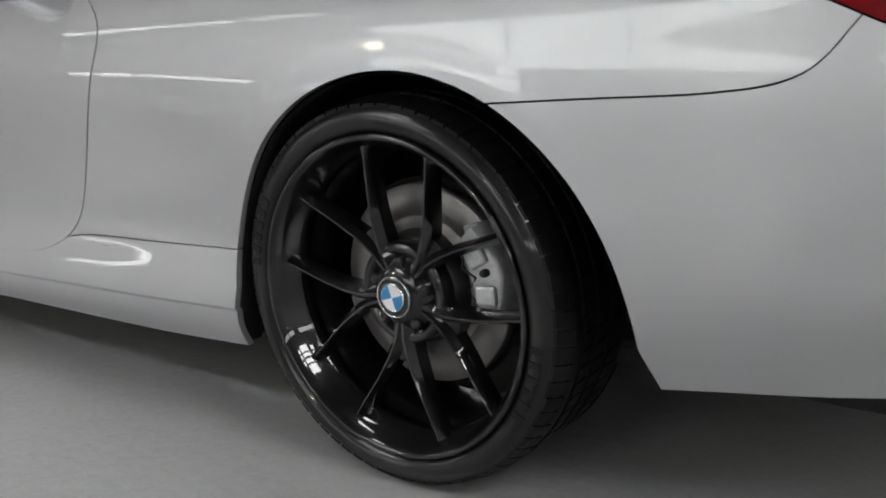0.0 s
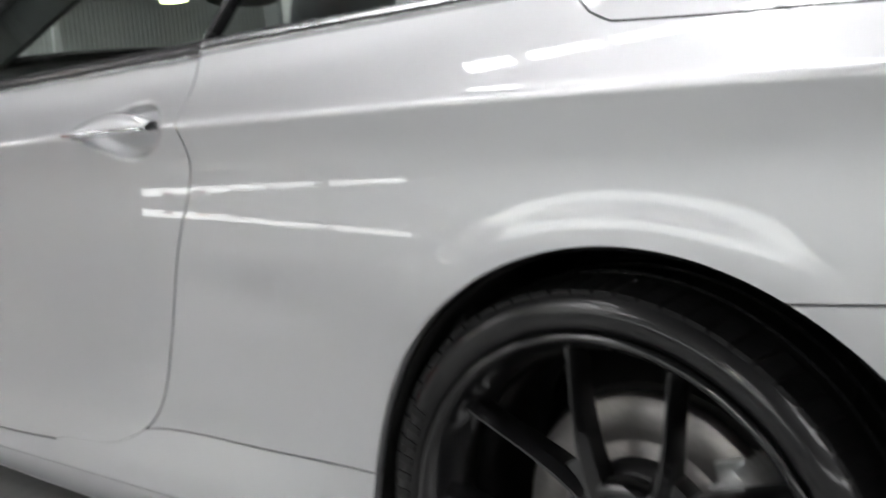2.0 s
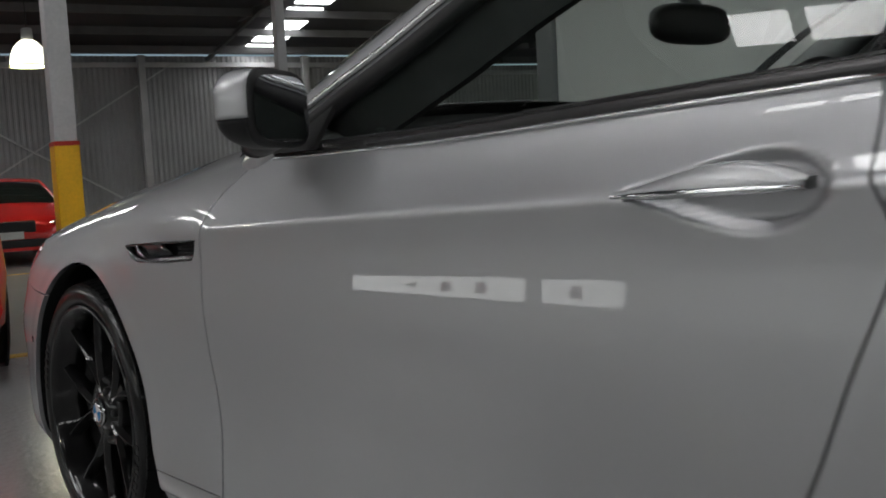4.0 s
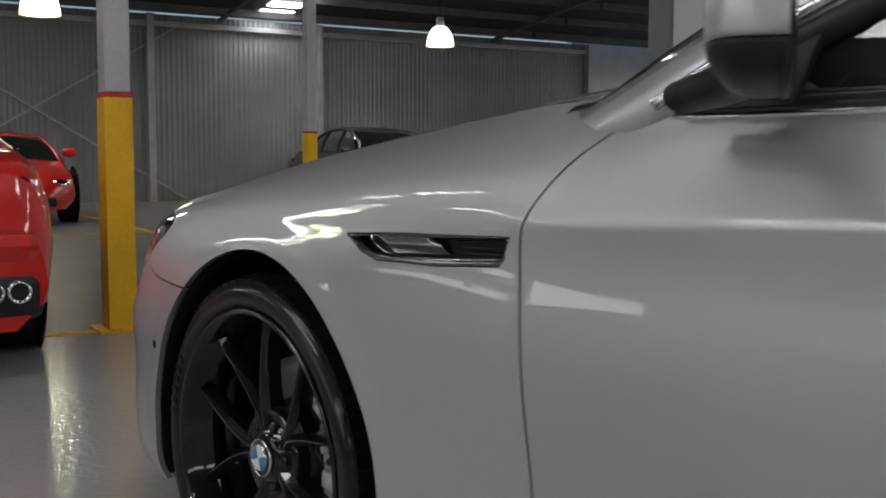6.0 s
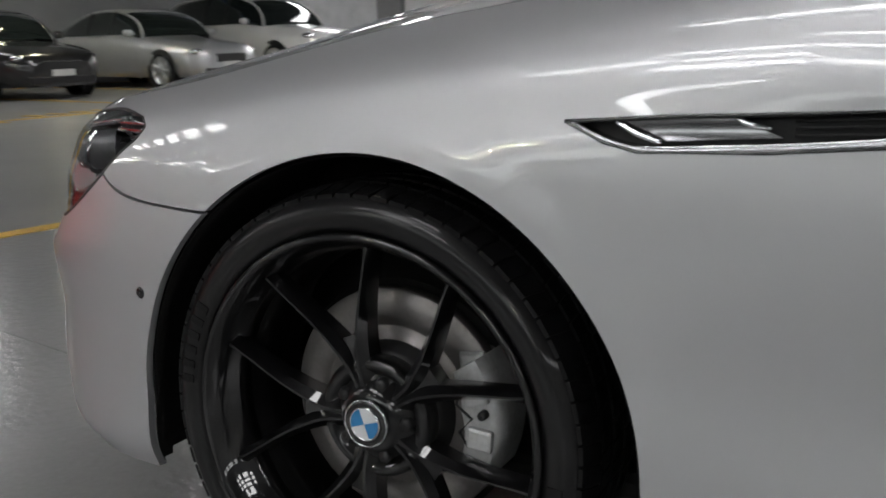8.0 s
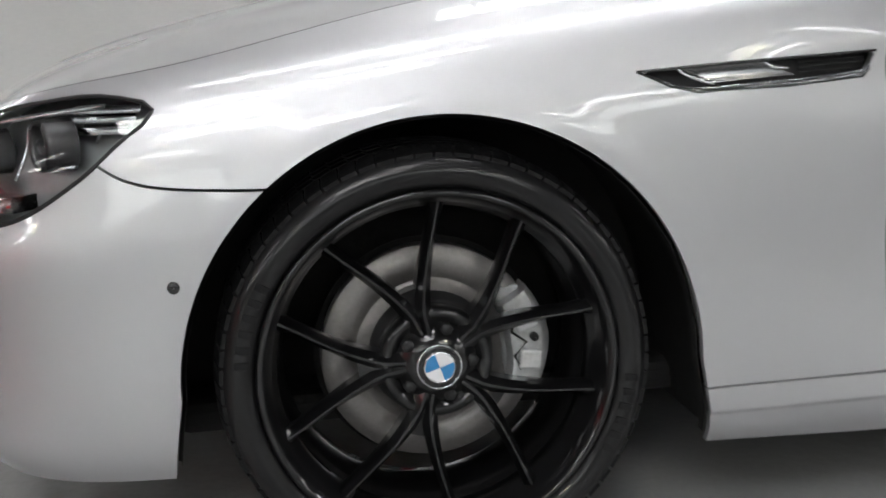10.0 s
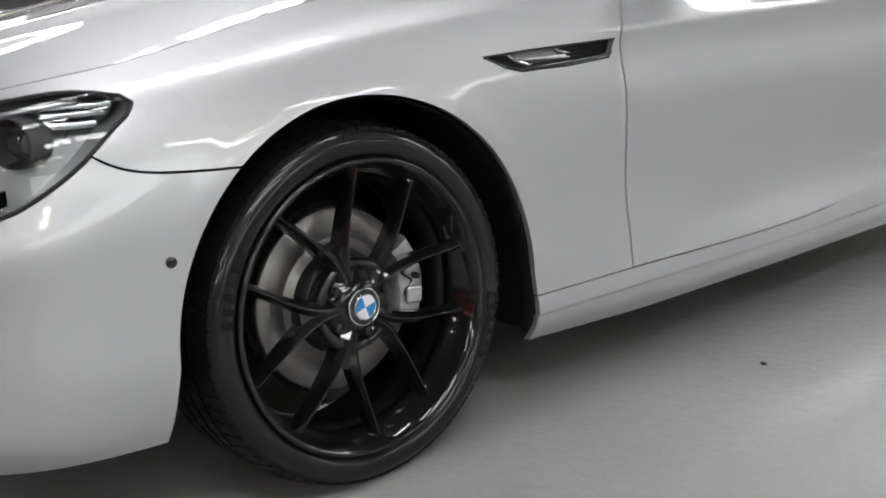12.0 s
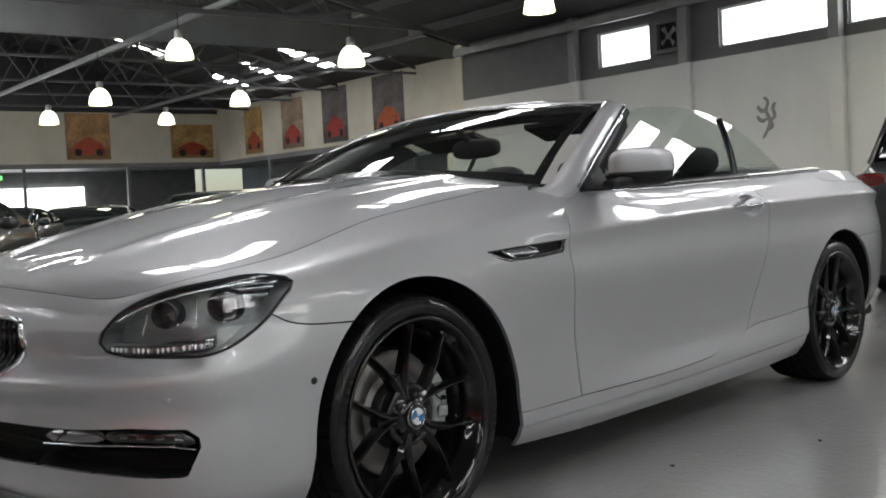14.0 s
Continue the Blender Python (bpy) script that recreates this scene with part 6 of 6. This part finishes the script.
    for sgn in (1, -1):
        f = 0.045
        part("headlamp", egg(L * (0.5 - f) - 0.02, sgn * (half(f) - 0.18), float(deck(f)) - 0.07, 0.13, 0.16, 0.065, 16, 8, 2.4), CHROME, c)
        part("mirror", egg(L * (0.5 - 0.34), sgn * (W / 2 + 0.06), float(deck(0.34)) + 0.06, 0.06, 0.10, 0.065, 12, 8, 2.6), paint, c)
        if tail == "round":
            for dy in (0.08, 0.32):
                lamp = part("tail_lamp", lathe([(0.001, 0.0), (0.055, -0.004), (0.075, 0.004), (0.080, 0.02)], 24), RED_LENS, c)
                lamp.matrix_local = pose(-L / 2 + 0.045, sgn * (W / 2 - dy - 0.10), 0.74) @ Matrix.Rotation(radians(-90), 4, "Z")
                ring = part("lamp_ring", lathe([(0.080, 0.02), (0.086, -0.008), (0.094, 0.0), (0.098, 0.03)], 24), paint, c)
                ring.matrix_local = lamp.matrix_local
        else:
            part("tail_lamp", egg(-L / 2 + 0.07, sgn * (half(0.97) - 0.16), float(deck(0.97)) - 0.12, 0.05, 0.15, 0.06, 16, 8, 3.0), RED_LENS, c)
    part("grille", boxed(L / 2 - 0.09, L / 2 + 0.004, -0.36, 0.36, 0.44, 0.60, 0.02), BLACK_PLASTIC, c)
    part("lower_grille", boxed(L / 2 - 0.12, L / 2 + 0.006, -0.58, 0.58, 0.24, 0.36, 0.02), BLACK_PLASTIC, c)
    part("front_plate", boxed(L / 2 + 0.004, L / 2 + 0.016, -0.20, 0.20, 0.36, 0.46, 0.004), PLATE, c)
    if tail == "round":
        part("rear_diffuser", boxed(-L / 2 - 0.012, -L / 2 + 0.2, -0.88, 0.88, 0.24, 0.44, 0.05), BLACK_PLASTIC, c)
        for y in (0.68, 0.78, -0.68, -0.78):
            pipe = part("exhaust_pipe", lathe([(0.034, 0.06), (0.036, -0.03), (0.045, -0.03), (0.046, 0.06)], 20), CHROME, c)
            pipe.matrix_local = pose(-L / 2 - 0.01, y, 0.36) @ Matrix.Rotation(radians(-90), 4, "Z")
        part("rear_bumper", boxed(-L / 2 - 0.02, -L / 2 + 0.10, -0.88, 0.88, 0.46, 0.60, 0.06), paint, c)
    return c


parked_car("sports", RED, HALL @ pose(-4.68, -1.70, 0, 0, 0, 180), "red sports car seen from behind, round tail lamps and twin pipes", "", None, "round")
parked_car("sports", RED, HALL @ pose(-14.2, 0.35, 0, 0, 0, 0), "red sports car parked in a yellow-lined bay", "cars along the west wall", RIM_BLACK)
parked_car("saloon", BLACK, HALL @ pose(-16.1, 7.5, 0, 0, 0, 0), "black saloon car with bright alloy wheels by the wall", "cars along the west wall")
parked_car("saloon", SILVER, HALL @ pose(-16.0, 10.75, 0, 0, 0, 2), "pale silver coupe parked by the wall", "cars along the west wall")
parked_car("tall", WHITE, HALL @ pose(-16.0, 13.6, 0, 0, 0, 0), "white off-road car parked by the wall", "cars along the west wall")
parked_car("open", BLACK, HALL @ pose(6.9, 14.9, 0, 0, 0, 215), "black convertible with its cloth roof up", "dark cars in the showroom")
parked_car("sports", BLACK, HALL @ pose(5.6, 17.6, 0, 0, 0, 245), "black sports car in the showroom", "dark cars in the showroom")
parked_car("sports", NIGHT, HALL @ pose(3.4, 16.2, 0, 0, 0, 240), "dark blue sports car in the showroom", "dark cars in the showroom")
parked_car("sports", BLACK, HALL @ pose(0.75, 8.7, 0, 0, 0, 245), "low black sports car in the showroom", "dark cars in the showroom")
parked_car("tall", BLACK, HALL @ pose(8.6, 0.8, 0, 0, 0, 4), "black off-road car parked behind the convertible", "dark cars in the showroom")

# unseen dark cars, added so the silver car's lower flank reflects less light
parked_car("saloon", BLACK, HALL @ pose(5.6, -9.2, 0, 0, 0, 92), "unseen black saloon added across the aisle to darken the flank", "cars across the aisle")
parked_car("tall", NIGHT, HALL @ pose(2.6, -9.0, 0, 0, 0, 96), "unseen dark off-road car added across the aisle to darken the flank", "cars across the aisle")
parked_car("saloon", BLACK, HALL @ pose(-0.4, -9.2, 0, 0, 0, 88), "unseen black saloon added across the aisle to darken the flank", "cars across the aisle")


# ---- posters and the wall emblem ----
def poster(name_label, a, b, z0, z1, width, along_b, tone, car_tone):
    p = new("poster")
    tagged(p, name_label, "poster", "racing posters")
    base = material("poster_print", tone, 0.55, grain=0.25, grain_scale=9, stain=0.4, stain_scale=1.4)
    if along_b:
        m = HALL @ pose(a - 0.012, b, z0, 0, 0, -90)
    else:
        m = HALL @ pose(a, b - 0.012, z0, 0, 0, 0)
    p.matrix_world = m
    h = z1 - z0
    part("sheet", boxed(-width / 2, width / 2, -0.008, 0.0, 0, h), base, p)
    ground = material("poster_ground", tuple(0.55 * v for v in tone), 0.55, grain=0.2, grain_scale=6)
    part("printed_ground", boxed(-width / 2 + 0.02, width / 2 - 0.02, -0.011, -0.008, 0.02, h * 0.25), ground, p)
    blob = material("poster_car", car_tone, 0.5, grain=0.25, grain_scale=8)
    outline = spline([(-0.36, 0.10), (-0.37, 0.22), (-0.30, 0.34), (-0.18, 0.41), (-0.08, 0.47), (0.08, 0.47), (0.18, 0.41), (0.30, 0.34), (0.37, 0.22), (0.36, 0.10)], 24)
    verts = [(x * width, -0.0135, z * h) for x, z in outline] + [(x * width, -0.011, z * h) for x, z in outline]
    n = len(outline)
    faces = [tuple(range(n)), tuple(reversed(range(n, 2 * n)))] + [(i, i + n, (i + 1) % n + n, (i + 1) % n) for i in range(n)]
    part("printed_car", mesh_from("shape", verts, faces, False), blob, p)
    for x in (-0.24, 0.24):
        me = lathe([(0.001, -0.0155), (0.075 * width, -0.0155), (0.08 * width, -0.0135)], 20)
        part("printed_wheel", me, BLACK_PLASTIC, p).location = (x * width, 0, 0.16 * h)


TAN, BROWN, DUSK = (0.50, 0.32, 0.12), (0.36, 0.27, 0.19), (0.13, 0.115, 0.11)
poster("faded orange poster with a red racing car", 12.5, B1, 3.26, 5.06, 1.72, False, (0.46, 0.27, 0.12), (0.50, 0.09, 0.05))
poster("faded orange poster with a low red car", 16.8, B1, 3.28, 4.66, 1.85, False, TAN, (0.36, 0.06, 0.03))
poster("yellow-brown poster with a red car", 18.0, 34.3, 3.24, 5.06, 1.5, True, TAN, (0.36, 0.07, 0.03))
poster("brown poster with a red racing car", 18.0, 31.2, 3.24, 5.08, 1.6, True, BROWN, (0.36, 0.05, 0.03))
poster("dark poster with red racing cars", 18.0, 28.2, 3.24, 5.16, 1.65, True, DUSK, (0.33, 0.04, 0.03))
poster("dark poster with red and orange cars", 18.0, 24.9, 3.22, 5.20, 1.78, True, DUSK, (0.40, 0.09, 0.03))

EMBLEM = material("grey_emblem", (0.24, 0.24, 0.245), 0.5, grain=0.05, grain_scale=40)


def emblem(a, b, z, h, along_b=True, size=1.0):
    """A plain upright curving shape standing in for a wall emblem."""
    e = new("wall_emblem")
    tagged(e, "plain dark grey curving emblem shape on the white wall", "emblem", "wall emblems")
    e.matrix_world = HALL @ (pose(a, b, z, 0, 0, -90) if along_b else pose(a, b, z))
    strokes = ([(-0.10, 0, -0.5), (0.02, 0, -0.32), (0.10, 0, -0.05), (0.0, 0, 0.18), (0.06, 0, 0.38), (-0.05, 0, 0.5)], [(0.06, 0, -0.02), (-0.16, 0, -0.06), (-0.26, 0, 0.06)], [(0.02, 0, 0.16), (-0.18, 0, 0.20), (-0.24, 0, 0.30)],
               [(0.10, 0, -0.08), (0.24, 0, 0.02), (0.20, 0, 0.24), (0.28, 0, 0.34)], [(0.02, 0, -0.3), (0.16, 0, -0.22), (0.08, 0, -0.05)])
    for s in strokes:
        pts = [Vector(p) * h for p in spline(s, 16)]
        me = tube([(p.x, -0.008, p.z) for p in pts], [h * 0.05 * (0.45 + 0.55 * math.sin(math.pi * (i + 2) / 20)) for i in range(16)], 8, 0.25, up=(1, 0, 0.3))
        part("stroke", me, EMBLEM, e)


emblem(10.9, 5.55, 1.90, 0.56)
emblem(-2.35, 3.0, 1.22, 0.17, False)
emblem(-1.60, 3.0, 1.22, 0.17, False)

# exit sign, small things
sign = part("exit_sign", boxed(-0.16, 0.16, -0.05, 0.0, -0.07, 0.075, 0.01), material("green_sign", (0.05, 0.5, 0.12), 0.5, emit=(0.25, 1.0, 0.3), emit_strength=2.0))
sign.matrix_world = HALL @ pose(9.05, B1 - 0.01, 2.625)
for x in (-0.11, 0.11):
    part("hanger", tube([(x, -0.025, 0.07), (x, -0.025, 0.32)], 0.006, 6), STEEL_GREY, sign)
tagged(sign, "small glowing green exit sign under the gallery", "sign")
door_glow = structure("roller_door", boxed(9.6, 13.2, B1 + 2.9, B1 + 2.98, 0.0, 2.3), WINDOW_GLOW, "bright open doorway below the gallery")
for a in (10.0, 14.0, 17.2):
    structure("gallery_post", boxed(a - 0.06, a + 0.06, B1 - 0.10, B1 + 0.02, 0, 2.93, 0.01), STEEL_GREY, "grey steel gallery post")
for b in (33.0, 28.0, 23.0, 18.0):
    structure("gallery_post", boxed(17.90, 18.02, b - 0.06, b + 0.06, 0, 2.93, 0.01), STEEL_GREY, "grey steel gallery post")
bit = material("dark_grit", (0.03, 0.03, 0.03), 0.8, grain=0.2, grain_scale=200)
for x, y in ((1.03, -1.085), (1.62, -1.35)):
    bm = bmesh.new()
    bmesh.ops.create_icosphere(bm, subdivisions=2, radius=0.010)
    for v in bm.verts:
        v.co *= 0.8 + 0.4 * noise.noise(v.co * 90)
        v.co.z *= 0.5
    ob = part("debris", bm, bit)
    ob.location = (x, y, 0.003)
    tagged(ob, "small dark bit of debris on the floor", "debris", "floor debris")
